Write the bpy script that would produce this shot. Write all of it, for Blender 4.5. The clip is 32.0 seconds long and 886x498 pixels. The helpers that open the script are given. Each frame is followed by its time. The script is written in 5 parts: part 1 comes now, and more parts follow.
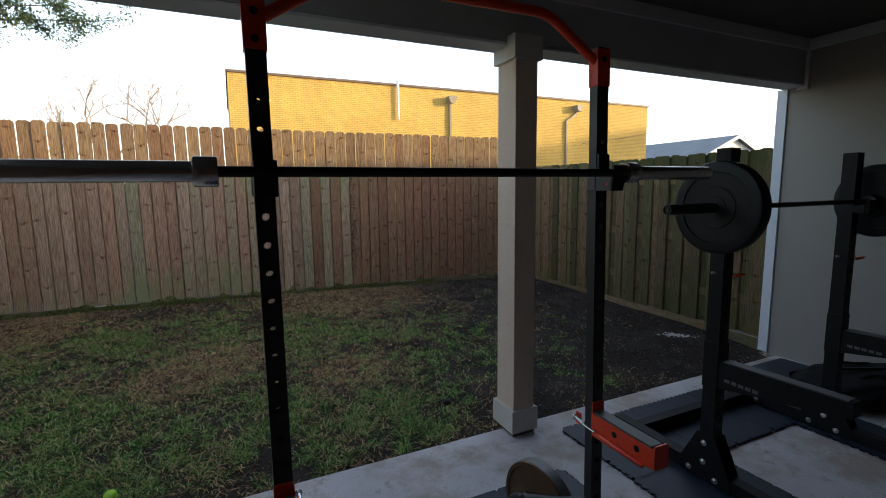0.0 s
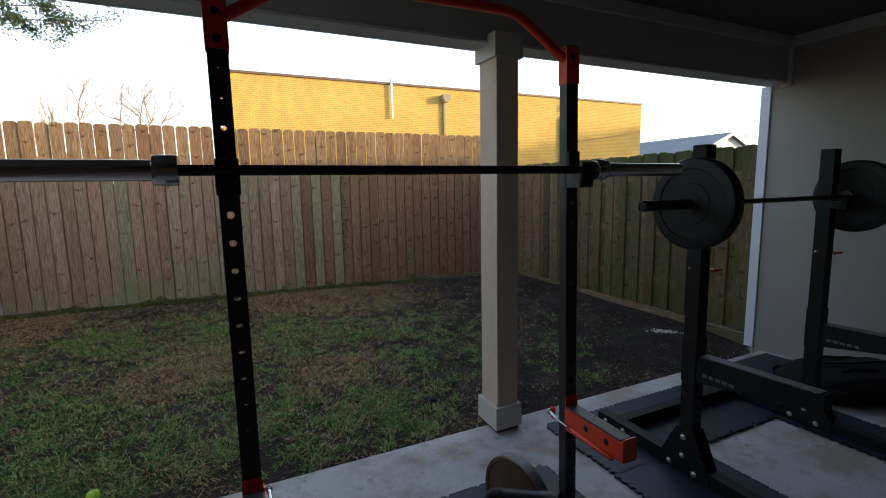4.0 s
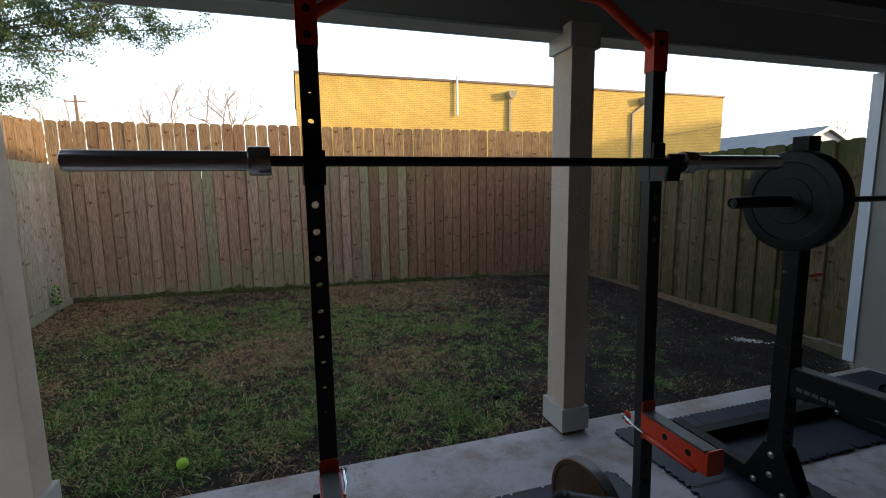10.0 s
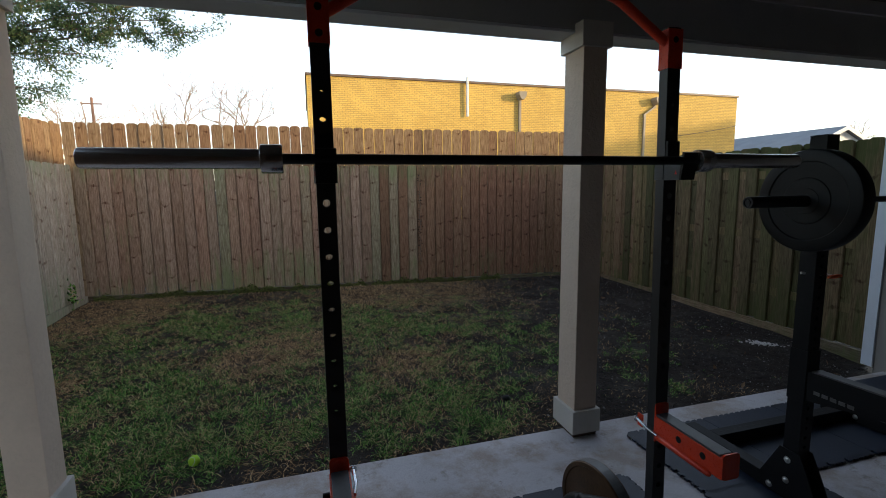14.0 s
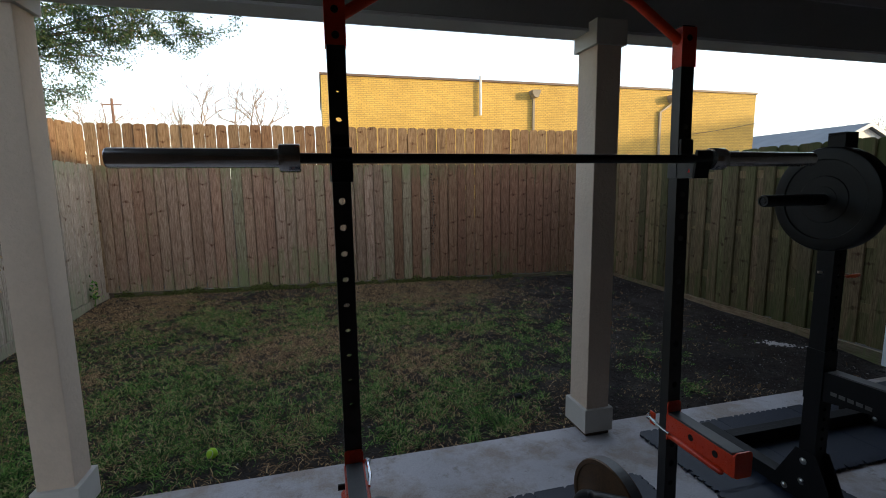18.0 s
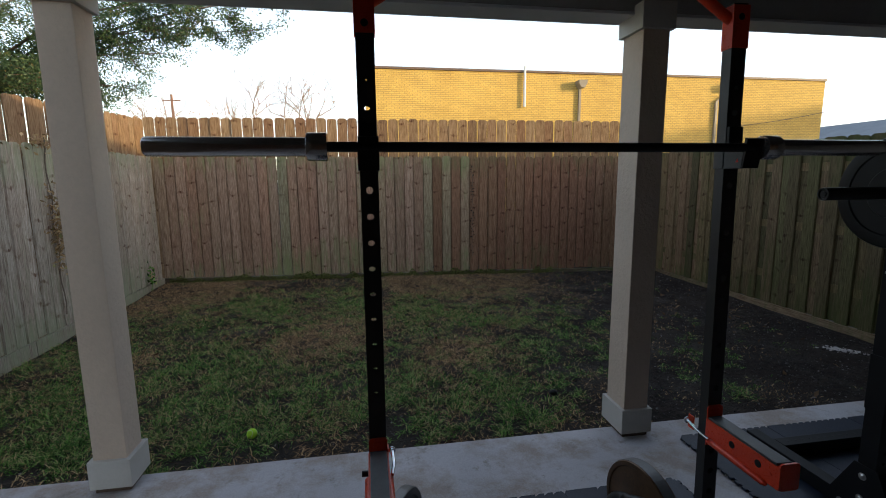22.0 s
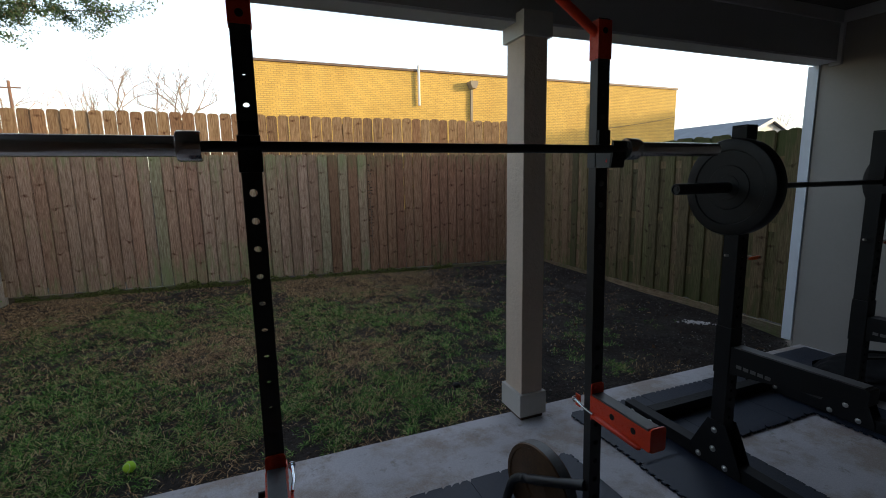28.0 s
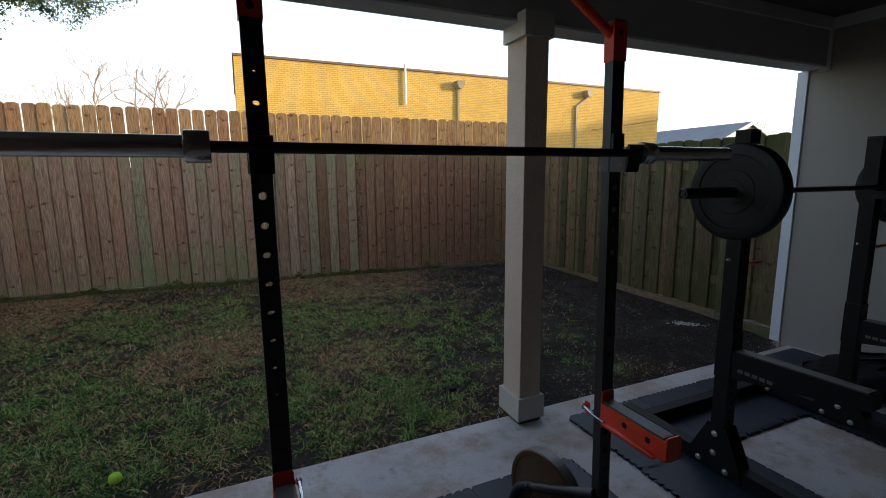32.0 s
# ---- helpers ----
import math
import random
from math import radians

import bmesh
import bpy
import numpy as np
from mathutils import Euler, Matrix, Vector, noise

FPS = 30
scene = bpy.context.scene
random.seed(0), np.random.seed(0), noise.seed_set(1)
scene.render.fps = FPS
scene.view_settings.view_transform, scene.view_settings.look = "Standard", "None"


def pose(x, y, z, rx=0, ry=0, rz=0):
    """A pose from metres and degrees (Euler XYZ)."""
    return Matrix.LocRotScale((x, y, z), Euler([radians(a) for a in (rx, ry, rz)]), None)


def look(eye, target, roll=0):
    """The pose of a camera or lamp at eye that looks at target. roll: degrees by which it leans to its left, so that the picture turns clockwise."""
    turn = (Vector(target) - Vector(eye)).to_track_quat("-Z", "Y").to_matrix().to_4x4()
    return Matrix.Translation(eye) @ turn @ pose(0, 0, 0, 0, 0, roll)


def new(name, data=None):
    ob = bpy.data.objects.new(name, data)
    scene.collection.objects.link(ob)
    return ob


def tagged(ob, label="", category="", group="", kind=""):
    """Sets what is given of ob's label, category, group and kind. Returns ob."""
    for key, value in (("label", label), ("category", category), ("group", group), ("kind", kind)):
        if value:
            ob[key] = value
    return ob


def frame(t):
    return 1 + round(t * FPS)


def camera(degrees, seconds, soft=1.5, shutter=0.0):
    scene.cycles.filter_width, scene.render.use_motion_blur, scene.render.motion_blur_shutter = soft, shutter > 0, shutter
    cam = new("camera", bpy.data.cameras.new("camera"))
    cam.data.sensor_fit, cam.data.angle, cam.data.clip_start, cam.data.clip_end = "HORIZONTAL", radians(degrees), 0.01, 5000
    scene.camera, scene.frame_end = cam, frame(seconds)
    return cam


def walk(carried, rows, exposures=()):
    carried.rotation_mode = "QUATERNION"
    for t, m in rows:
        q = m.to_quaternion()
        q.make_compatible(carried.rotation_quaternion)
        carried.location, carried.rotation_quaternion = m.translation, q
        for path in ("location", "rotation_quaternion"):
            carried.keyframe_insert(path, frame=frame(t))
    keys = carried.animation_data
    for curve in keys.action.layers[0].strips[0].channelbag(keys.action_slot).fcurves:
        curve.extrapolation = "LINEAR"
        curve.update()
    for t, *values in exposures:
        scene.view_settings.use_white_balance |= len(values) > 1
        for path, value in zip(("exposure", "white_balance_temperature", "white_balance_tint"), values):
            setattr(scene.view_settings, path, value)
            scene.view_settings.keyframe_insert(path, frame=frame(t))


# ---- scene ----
cam = camera(88.2, 32.0, soft=0.95)
METRES, EYE, TILT, LEAN, TURN = 1.0520, 1.67, 0.3, 0.0, -24.6
ROWS = [
    (0.0, 0.0, 0.0, 0.0, -0.1, -7.82, 0.74),
    (0.5, 0.0747, 0.0012, 0.0053, 0.55, -7.92, 0.98),
    (1.0, 0.1332, -0.0074, 0.0005, 3.98, -8.02, 0.81),
    (1.5, 0.1323, -0.0229, 0.0021, 6.0, -8.0, 0.62),
    (2.0, 0.079, -0.0346, 0.0091, 5.55, -7.98, 0.62),
    (2.5, 0.0616, -0.0225, 0.002, 3.32, -7.94, 1.03),
    (3.0, 0.0607, -0.0159, 0.0032, 0.96, -8.04, 1.13),
    (3.5, 0.087, -0.0142, -0.0002, -0.56, -7.98, 1.08),
    (5.5, 0.0759, -0.0134, -0.0131, 0.38, -7.98, 0.69),
    (6.0, 0.0653, -0.0158, -0.0123, 2.54, -8.05, 0.7),
    (6.5, 0.0617, -0.0175, -0.0121, 3.95, -8.03, 0.63),
    (7.0, 0.0519, -0.0156, -0.0133, 5.21, -8.12, 0.81),
    (7.5, 0.0453, -0.0122, -0.0158, 6.09, -8.13, 0.79),
    (8.0, 0.047, -0.0144, -0.016, 6.81, -7.9, 0.81),
    (8.5, 0.0489, -0.0143, -0.0186, 6.91, -8.06, 0.76),
    (9.0, 0.0478, -0.0138, -0.0191, 7.07, -8.01, 0.88),
    (9.5, 0.0464, -0.0141, -0.0182, 7.05, -8.01, 0.88),
    (10.0, 0.0437, -0.0103, -0.0202, 7.17, -8.15, 0.79),
    (10.5, 0.0479, -0.0083, -0.0224, 7.15, -8.13, 0.78),
    (11.0, 0.0454, -0.0075, -0.0239, 7.21, -8.09, 0.94),
    (11.5, 0.0458, -0.0102, -0.023, 7.17, -8.02, 0.8),
    (12.0, 0.0481, -0.0138, -0.0203, 7.02, -7.91, 0.97),
    (12.5, 0.0456, -0.0108, -0.0221, 7.21, -8.08, 0.8),
    (13.0, 0.0441, -0.0076, -0.0249, 7.47, -8.21, 0.71),
    (13.5, 0.0435, -0.0073, -0.0257, 7.76, -8.06, 0.87),
    (14.0, 0.0391, -0.0053, -0.028, 8.39, -7.99, 0.77),
    (14.5, 0.0386, -0.006, -0.0276, 8.59, -8.04, 0.73),
    (15.0, 0.0422, -0.0061, -0.0283, 8.74, -7.92, 0.73),
    (15.5, 0.0411, -0.0085, -0.0304, 9.02, -7.99, 1.0),
    (17.5, 0.0421, -0.0321, -0.0273, 10.2, -8.07, 0.67),
    (18.0, 0.0418, -0.0276, -0.0292, 9.99, -8.1, 0.83),
    (18.5, 0.0418, -0.0207, -0.0314, 9.83, -8.16, 0.84),
    (19.0, 0.0427, -0.0168, -0.032, 9.68, -8.21, 0.84),
    (19.5, 0.0438, -0.0099, -0.0345, 9.48, -8.37, 0.8),
    (20.0, 0.0641, -0.0043, -0.0345, 9.23, -8.55, 0.85),
    (20.5, 0.1157, 0.0049, -0.0371, 9.26, -8.7, 0.86),
    (21.0, 0.152, 0.0087, -0.0425, 10.19, -8.8, 0.76),
    (21.5, 0.1339, 0.0057, -0.0426, 13.32, -8.82, 0.64),
    (22.0, 0.0784, -0.0005, -0.0393, 15.26, -8.91, 0.63),
    (22.5, 0.0419, -0.0096, -0.0357, 14.64, -8.86, 0.79),
    (23.0, 0.0345, -0.0128, -0.0344, 10.68, -8.92, 1.18),
    (23.5, 0.0355, -0.0126, -0.0343, 6.65, -9.0, 1.06),
    (24.0, 0.0379, -0.01, -0.0346, 4.96, -9.03, 0.9),
    (24.5, 0.0409, -0.0095, -0.0345, 4.48, -9.1, 0.8),
    (26.5, 0.0469, 0.0027, -0.0382, 3.62, -9.62, 0.72),
    (27.0, 0.0538, 0.0045, -0.0395, 3.25, -9.49, 0.89),
    (27.5, 0.0738, 0.0035, -0.0381, 3.03, -9.52, 0.73),
    (28.0, 0.0951, 0.0098, -0.0328, 2.77, -9.33, 1.03),
    (28.5, 0.1507, 0.0492, -0.0234, 2.51, -9.55, 0.83),
    (29.0, 0.1745, 0.0733, -0.0147, 2.47, -9.37, 0.72),
    (29.5, 0.1708, 0.0719, -0.0121, 2.23, -9.41, 0.72),
    (30.0, 0.1639, 0.0653, -0.0163, 1.97, -9.46, 0.72),
    (30.5, 0.1563, 0.0583, -0.0177, 1.68, -9.61, 0.74),
    (31.0, 0.1281, 0.0528, -0.0128, 1.36, -9.47, 0.73),
    (31.5, 0.0578, 0.0515, -0.0129, 1.06, -9.44, 0.71),
    (32.0, 0.004, 0.0567, -0.0207, 0.82, -9.44, 0.49),
]
walk(cam, [(t, pose(0, 0, EYE, TILT, LEAN, TURN) @ pose(METRES * x, METRES * y, METRES * z, 90 + pitch, roll, yaw)) for t, x, y, z, yaw, pitch, roll in ROWS],
     [(t, e, 6350, 11) for t, e in ((0.0, 1.14), (3.5, 1.19), (7.0, 1.23), (9.5, 1.08), (13.0, 0.91), (18.0, 0.89), (23.0, 0.89), (27.0, 0.87), (32.0, 0.91))])

# ---- world, sun, exposure ----
SUN_WAY = Vector((0.85, -0.5, 0.14)).normalized()      # towards the sun: low, from behind the house
HAZE_LOW, HAZE_HIGH = 3.3, 1.0
world = bpy.data.worlds.new("sky")
scene.world = world
world.use_nodes = True
wn = world.node_tree.nodes
sky = wn.new("ShaderNodeTexSky")
sky.sky_type = 'NISHITA'
sky.sun_disc = False
sky.sun_elevation = math.asin(SUN_WAY.z)
sky.sun_rotation = math.atan2(SUN_WAY.x, SUN_WAY.y)
sky.air_density, sky.dust_density, sky.ozone_density = 1.0, 0.7, 1.0
wn["Background"].inputs["Strength"].default_value = 0.15
# a bright milky haze, strongest towards the horizon, lies over the clear sky
tc = wn.new("ShaderNodeTexCoord")
sx = wn.new("ShaderNodeSeparateXYZ")
wl = world.node_tree.links
wl.new(tc.outputs["Generated"], sx.inputs[0])
hz = wn.new("ShaderNodeMapRange")
hz.interpolation_type = 'SMOOTHSTEP'
hz.inputs["From Min"].default_value, hz.inputs["From Max"].default_value = -0.1, 1.0
hz.inputs["To Min"].default_value, hz.inputs["To Max"].default_value = HAZE_LOW, HAZE_HIGH
wl.new(sx.outputs["Z"], hz.inputs["Value"])
hc = wn.new("ShaderNodeVectorMath")
hc.operation = 'SCALE'
hc.inputs[0].default_value = (0.91, 0.96, 1.06)
wl.new(hz.outputs[0], hc.inputs["Scale"])
ad = wn.new("ShaderNodeVectorMath")
wl.new(sky.outputs[0], ad.inputs[0])
wl.new(hc.outputs[0], ad.inputs[1])
wl.new(ad.outputs[0], wn["Background"].inputs["Color"])
sun = new("sun", bpy.data.lights.new("sun", 'SUN'))
sun.data.energy, sun.data.angle, sun.data.color = 2.35, radians(0.6), (1.0, 0.78, 0.44)
sun.matrix_world = look((0, 0, 30), Vector((0, 0, 30)) - SUN_WAY)


# ---- materials ----
def nodes_of(name):
    m = bpy.data.materials.new(name)
    m.use_nodes = True
    t = m.node_tree
    return m, t, t.nodes, t.links, t.nodes["Principled BSDF"]


def coords(t, scale=(1, 1, 1), shuffle=True, lying=False):
    """Object coordinates, moved by the object's random number so that alike pieces differ; lying turns x upright."""
    tc = t.nodes.new("ShaderNodeTexCoord")
    mp = t.nodes.new("ShaderNodeMapping")
    mp.inputs["Scale"].default_value = scale
    place = tc.outputs["Object"]
    if lying:
        turn = t.nodes.new("ShaderNodeMapping")
        turn.inputs["Rotation"].default_value = (0, -math.pi / 2, 0)
        t.links.new(place, turn.inputs["Vector"])
        place = turn.outputs["Vector"]
    t.links.new(place, mp.inputs["Vector"])
    if shuffle:
        info = t.nodes.new("ShaderNodeObjectInfo")
        mul = t.nodes.new("ShaderNodeMath")
        mul.operation = 'MULTIPLY'
        mul.inputs[1].default_value = 57.0
        t.links.new(info.outputs["Random"], mul.inputs[0])
        t.links.new(mul.outputs[0], mp.inputs["Location"])
    return mp.outputs["Vector"]


def noise_of(t, vec, scale, detail=4, rough=0.6):
    n = t.nodes.new("ShaderNodeTexNoise")
    n.inputs["Scale"].default_value, n.inputs["Detail"].default_value, n.inputs["Roughness"].default_value = scale, detail, rough
    t.links.new(vec, n.inputs["Vector"])
    return n.outputs["Fac"]


def ramp(t, fac, stops):
    r = t.nodes.new("ShaderNodeValToRGB")
    while len(r.color_ramp.elements) < len(stops):
        r.color_ramp.elements.new(0.5)
    for e, (p, c) in zip(r.color_ramp.elements, stops):
        e.position, e.color = p, (*c, 1) if len(c) == 3 else c
    t.links.new(fac, r.inputs["Fac"])
    return r.outputs["Color"]


def mixed(t, fac, a, b, mode='MIX'):
    m = t.nodes.new("ShaderNodeMix")
    m.data_type, m.blend_type = 'RGBA', mode
    for k, v in ((0, fac), (6, a), (7, b)):
        if hasattr(v, "is_linked"):
            t.links.new(v, m.inputs[k])
        elif k:
            m.inputs[k].default_value = (*v, 1)
        else:
            m.inputs[k].default_value = v
    return m.outputs[2]


def calc(t, op, *args):
    m = t.nodes.new("ShaderNodeMath")
    m.operation = op
    for k, v in enumerate(args):
        if hasattr(v, "is_linked"):
            t.links.new(v, m.inputs[k])
        else:
            m.inputs[k].default_value = v
    return m.outputs[0]


def bump(t, height, strength, distance, bsdf):
    b = t.nodes.new("ShaderNodeBump")
    b.inputs["Strength"].default_value, b.inputs["Distance"].default_value = strength, distance
    t.links.new(height, b.inputs["Height"])
    t.links.new(b.outputs["Normal"], bsdf.inputs["Normal"])


def grained(name, dark, light, rough=0.6, metal=0.0, big=3.0, fine=60.0, relief=0.2, depth=0.002, shuffle=True, gloss=0.5, vary=0.12):
    """Two scales of variation between two tones, with fine relief."""
    m, t, n, l, b = nodes_of(name)
    v = coords(t, shuffle=shuffle)
    f1, f2 = noise_of(t, v, big), noise_of(t, v, fine, 3)
    mid = tuple((x + y) / 2 for x, y in zip(dark, light))
    c = mixed(t, 0.35, ramp(t, f1, ((0.3, dark), (0.7, light))), ramp(t, f2, ((0.3, dark), (0.7, light))))
    l.new(c, b.inputs["Base Color"])
    rr = t.nodes.new("ShaderNodeMapRange")
    rr.inputs["To Min"].default_value, rr.inputs["To Max"].default_value = max(rough - vary, 0.05), min(rough + vary, 1)
    l.new(f2, rr.inputs["Value"])
    l.new(rr.outputs[0], b.inputs["Roughness"])
    b.inputs["Metallic"].default_value = metal
    b.inputs["Specular IOR Level"].default_value = gloss
    if relief:
        bump(t, f2, relief, depth, b)
    return m


def picket_wood(name, tones, algae, algae_amount, lying=False):
    """Rough-sawn board: long grain, knots, a green bloom in patches; each board its own tone."""
    m, t, n, l, b = nodes_of(name)
    v = coords(t, (1, 1, 0.07), lying=lying)
    grain = noise_of(t, v, 95, 5, 0.65)
    info = n.new("ShaderNodeObjectInfo")
    tone = ramp(t, info.outputs["Random"], [(i / (len(tones) - 1), c) for i, c in enumerate(tones)])
    c = mixed(t, ramp(t, grain, ((0.36, (0.0,) * 3), (0.66, (1.0,) * 3))), mixed(t, 1.0, tone, (0.43, 0.37, 0.33), 'MULTIPLY'), tone)
    # whorls of knots: every so far up the board a knot, with grain arching away on both sides
    sp = n.new("ShaderNodeSeparateXYZ")
    l.new(coords(t, shuffle=False, lying=lying), sp.inputs[0])
    info2 = n.new("ShaderNodeObjectInfo")
    wob = noise_of(t, coords(t, (1, 1, 0.6)), 26, 2)
    wob = calc(t, 'MULTIPLY', calc(t, 'SUBTRACT', wob, 0.5), 0.16)
    up = calc(t, 'ADD', calc(t, 'ADD', calc(t, 'DIVIDE', sp.outputs["Z"], 0.30), calc(t, 'MULTIPLY', info2.outputs["Random"], 3.0)), wob)
    cell = calc(t, 'FLOOR', up)
    white = n.new("ShaderNodeTexWhiteNoise")
    white.noise_dimensions = '2D'
    cv = n.new("ShaderNodeCombineXYZ")
    l.new(cell, cv.inputs[0])
    l.new(calc(t, 'MULTIPLY', info2.outputs["Random"], 91.0), cv.inputs[1])
    l.new(cv.outputs[0], white.inputs["Vector"])
    wc = n.new("ShaderNodeSeparateColor")
    l.new(white.outputs["Color"], wc.inputs[0])
    centre = calc(t, 'MULTIPLY_ADD', wc.outputs[0], 0.5, 0.25)
    dz = calc(t, 'MULTIPLY', calc(t, 'SUBTRACT', calc(t, 'SUBTRACT', up, cell), centre), 0.30)
    du = calc(t, 'SUBTRACT', sp.outputs["X"], calc(t, 'MULTIPLY_ADD', wc.outputs[1], 0.08, 0.03))
    far_u = calc(t, 'ABSOLUTE', du)
    bend = calc(t, 'MULTIPLY_ADD', wc.outputs[2], 26.0, -9.0)
    lean = calc(t, 'MULTIPLY', du, calc(t, 'MULTIPLY_ADD', wc.outputs[0], 0.7, -0.35))
    arch = calc(t, 'ABSOLUTE', calc(t, 'SUBTRACT', dz, calc(t, 'ADD', calc(t, 'MULTIPLY', calc(t, 'MULTIPLY', du, du), bend), lean)))
    line = ramp(t, calc(t, 'MULTIPLY', arch, 20.0), ((0.05, (0.62,) * 3), (0.42, (0,) * 3)))
    line = mixed(t, 1.0, line, ramp(t, calc(t, 'MULTIPLY', far_u, 10.0), ((0.25, (1,) * 3), (0.75, (0,) * 3))), 'MULTIPLY')
    spot_d = calc(t, 'SQRT', calc(t, 'ADD', calc(t, 'MULTIPLY', du, du), calc(t, 'MULTIPLY', calc(t, 'MULTIPLY', dz, dz), 0.5)))
    spot = ramp(t, calc(t, 'MULTIPLY', spot_d, 20.0), ((0.18, (1,) * 3), (0.34, (0,) * 3)))
    knot = mixed(t, 1.0, line, spot, 'LIGHTEN')
    knot = mixed(t, 1.0, knot, ramp(t, calc(t, 'FRACT', calc(t, 'MULTIPLY', calc(t, 'ADD', wc.outputs[0], wc.outputs[1]), 3.7)), ((0.35, (0.0,) * 3), (0.7, (1,) * 3))), 'MULTIPLY')
    c = mixed(t, knot, c, mixed(t, 1.0, tone, (0.26, 0.17, 0.13), 'MULTIPLY'))
    whole = n.new("ShaderNodeNewGeometry")
    patch = noise_of(t, whole.outputs["Position"], 1.3, 4)
    streak = noise_of(t, coords(t, (1, 1, 0.12)), 22, 3)
    sep = n.new("ShaderNodeSeparateXYZ")
    l.new(whole.outputs["Position"], sep.inputs[0])
    low = n.new("ShaderNodeMapRange")
    low.inputs["From Min"].default_value, low.inputs["From Max"].default_value = 0.0, 0.75
    low.inputs["To Min"].default_value, low.inputs["To Max"].default_value = 0.16, 0.0
    l.new(sep.outputs["Z"], low.inputs["Value"])
    high = n.new("ShaderNodeMapRange")
    high.inputs["From Min"].default_value, high.inputs["From Max"].default_value = 1.55, 2.0
    high.inputs["To Min"].default_value, high.inputs["To Max"].default_value = 0.0, 0.15
    l.new(sep.outputs["Z"], high.inputs["Value"])
    ends = n.new("ShaderNodeMath")
    l.new(low.outputs[0], ends.inputs[0])
    l.new(high.outputs[0], ends.inputs[1])
    add = n.new("ShaderNodeMath")
    add.operation = 'MULTIPLY_ADD'
    add.inputs[1].default_value = 0.5
    l.new(streak, add.inputs[0])
    half = n.new("ShaderNodeMath")
    half.operation = 'MULTIPLY_ADD'
    half.inputs[1].default_value = 0.5
    l.new(patch, half.inputs[0])
    l.new(ends.outputs[0], half.inputs[2])
    l.new(half.outputs[0], add.inputs[2])
    bloom = ramp(t, add.outputs[0], ((0.62 - algae_amount, (0, 0, 0)), (0.82 - algae_amount, (0.85,) * 3)))
    c = mixed(t, bloom, c, algae)
    l.new(c, b.inputs["Base Color"])
    b.inputs["Roughness"].default_value = 0.85
    b.inputs["Specular IOR Level"].default_value = 0.25
    bump(t, grain, 0.35, 0.004, b)
    return m


WOOD_FRONT = picket_wood("weathered_pine", [(0.44, 0.295, 0.212), (0.38, 0.275, 0.195), (0.49, 0.34, 0.25), (0.315, 0.215, 0.15), (0.455, 0.28, 0.195), (0.335, 0.31, 0.20), (0.385, 0.235, 0.165), (0.43, 0.32, 0.228)], (0.20, 0.225, 0.10), 0.065)
WOOD_RED = picket_wood("red_pine", [(0.27, 0.142, 0.088), (0.32, 0.168, 0.102), (0.21, 0.115, 0.072), (0.335, 0.195, 0.118), (0.245, 0.142, 0.084)], (0.135, 0.13, 0.058), 0.02)
WOOD_GREY = picket_wood("silvered_pine", [(0.53, 0.46, 0.39), (0.47, 0.41, 0.34), (0.58, 0.50, 0.42), (0.41, 0.35, 0.29), (0.51, 0.42, 0.35)], (0.28, 0.30, 0.19), 0.09)
WOOD_KICK = picket_wood("damp_board", [(0.19, 0.145, 0.105), (0.23, 0.175, 0.125), (0.16, 0.125, 0.09)], (0.10, 0.125, 0.045), 0.05, lying=True)
WOOD_TAN = picket_wood("damp_tan_board", [(0.25, 0.18, 0.115), (0.29, 0.21, 0.135), (0.22, 0.155, 0.10)], (0.10, 0.11, 0.045), 0.02, lying=True)
WOOD_SIDE = picket_wood("mossy_pine", [(0.14, 0.12, 0.055), (0.18, 0.13, 0.072), (0.082, 0.078, 0.036), (0.20, 0.14, 0.083), (0.125, 0.112, 0.05), (0.16, 0.148, 0.072)], (0.056, 0.066, 0.019), 0.10)
WOOD_BROWN = picket_wood("brown_mossy_pine", [(0.25, 0.165, 0.10), (0.19, 0.13, 0.075), (0.29, 0.19, 0.115), (0.22, 0.165, 0.085), (0.17, 0.135, 0.065)], (0.085, 0.10, 0.03), 0.05)
WOOD_NEW = picket_wood("fresh_pine", [(0.34, 0.215, 0.12), (0.38, 0.25, 0.14), (0.25, 0.155, 0.09), (0.40, 0.275, 0.16), (0.30, 0.175, 0.10), (0.36, 0.235, 0.13)], (0.30, 0.20, 0.10), -0.1)
PLAIN_CONCRETE = grained("plain_concrete", (0.36, 0.33, 0.29), (0.56, 0.52, 0.47), 0.75, big=1.4, fine=45, relief=0.25, depth=0.003)
STUCCO = grained("stucco", (0.57, 0.455, 0.36), (0.68, 0.545, 0.435), 0.9, big=2.0, fine=42, relief=0.6, depth=0.009)
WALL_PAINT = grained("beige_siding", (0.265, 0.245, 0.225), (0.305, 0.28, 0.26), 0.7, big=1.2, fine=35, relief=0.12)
TRIM_PAINT = grained("trim_paint", (0.60, 0.64, 0.70), (0.68, 0.72, 0.78), 0.6, big=4, fine=80, relief=0.1)
BEAM_TRIM = grained("beam_trim_paint", (0.50, 0.505, 0.51), (0.58, 0.585, 0.59), 0.6, big=3, fine=70, relief=0.1)
BEAM_PAINT = grained("beam_paint", (0.36, 0.365, 0.37), (0.43, 0.435, 0.44), 0.65, big=2, fine=60, relief=0.15)
# paler than the beam: light bounced onto its underside is put into the colour
SOFFIT_LIT = grained("soffit_lit", (0.66, 0.68, 0.71), (0.74, 0.76, 0.79), 0.6, big=4, fine=80, relief=0.1)
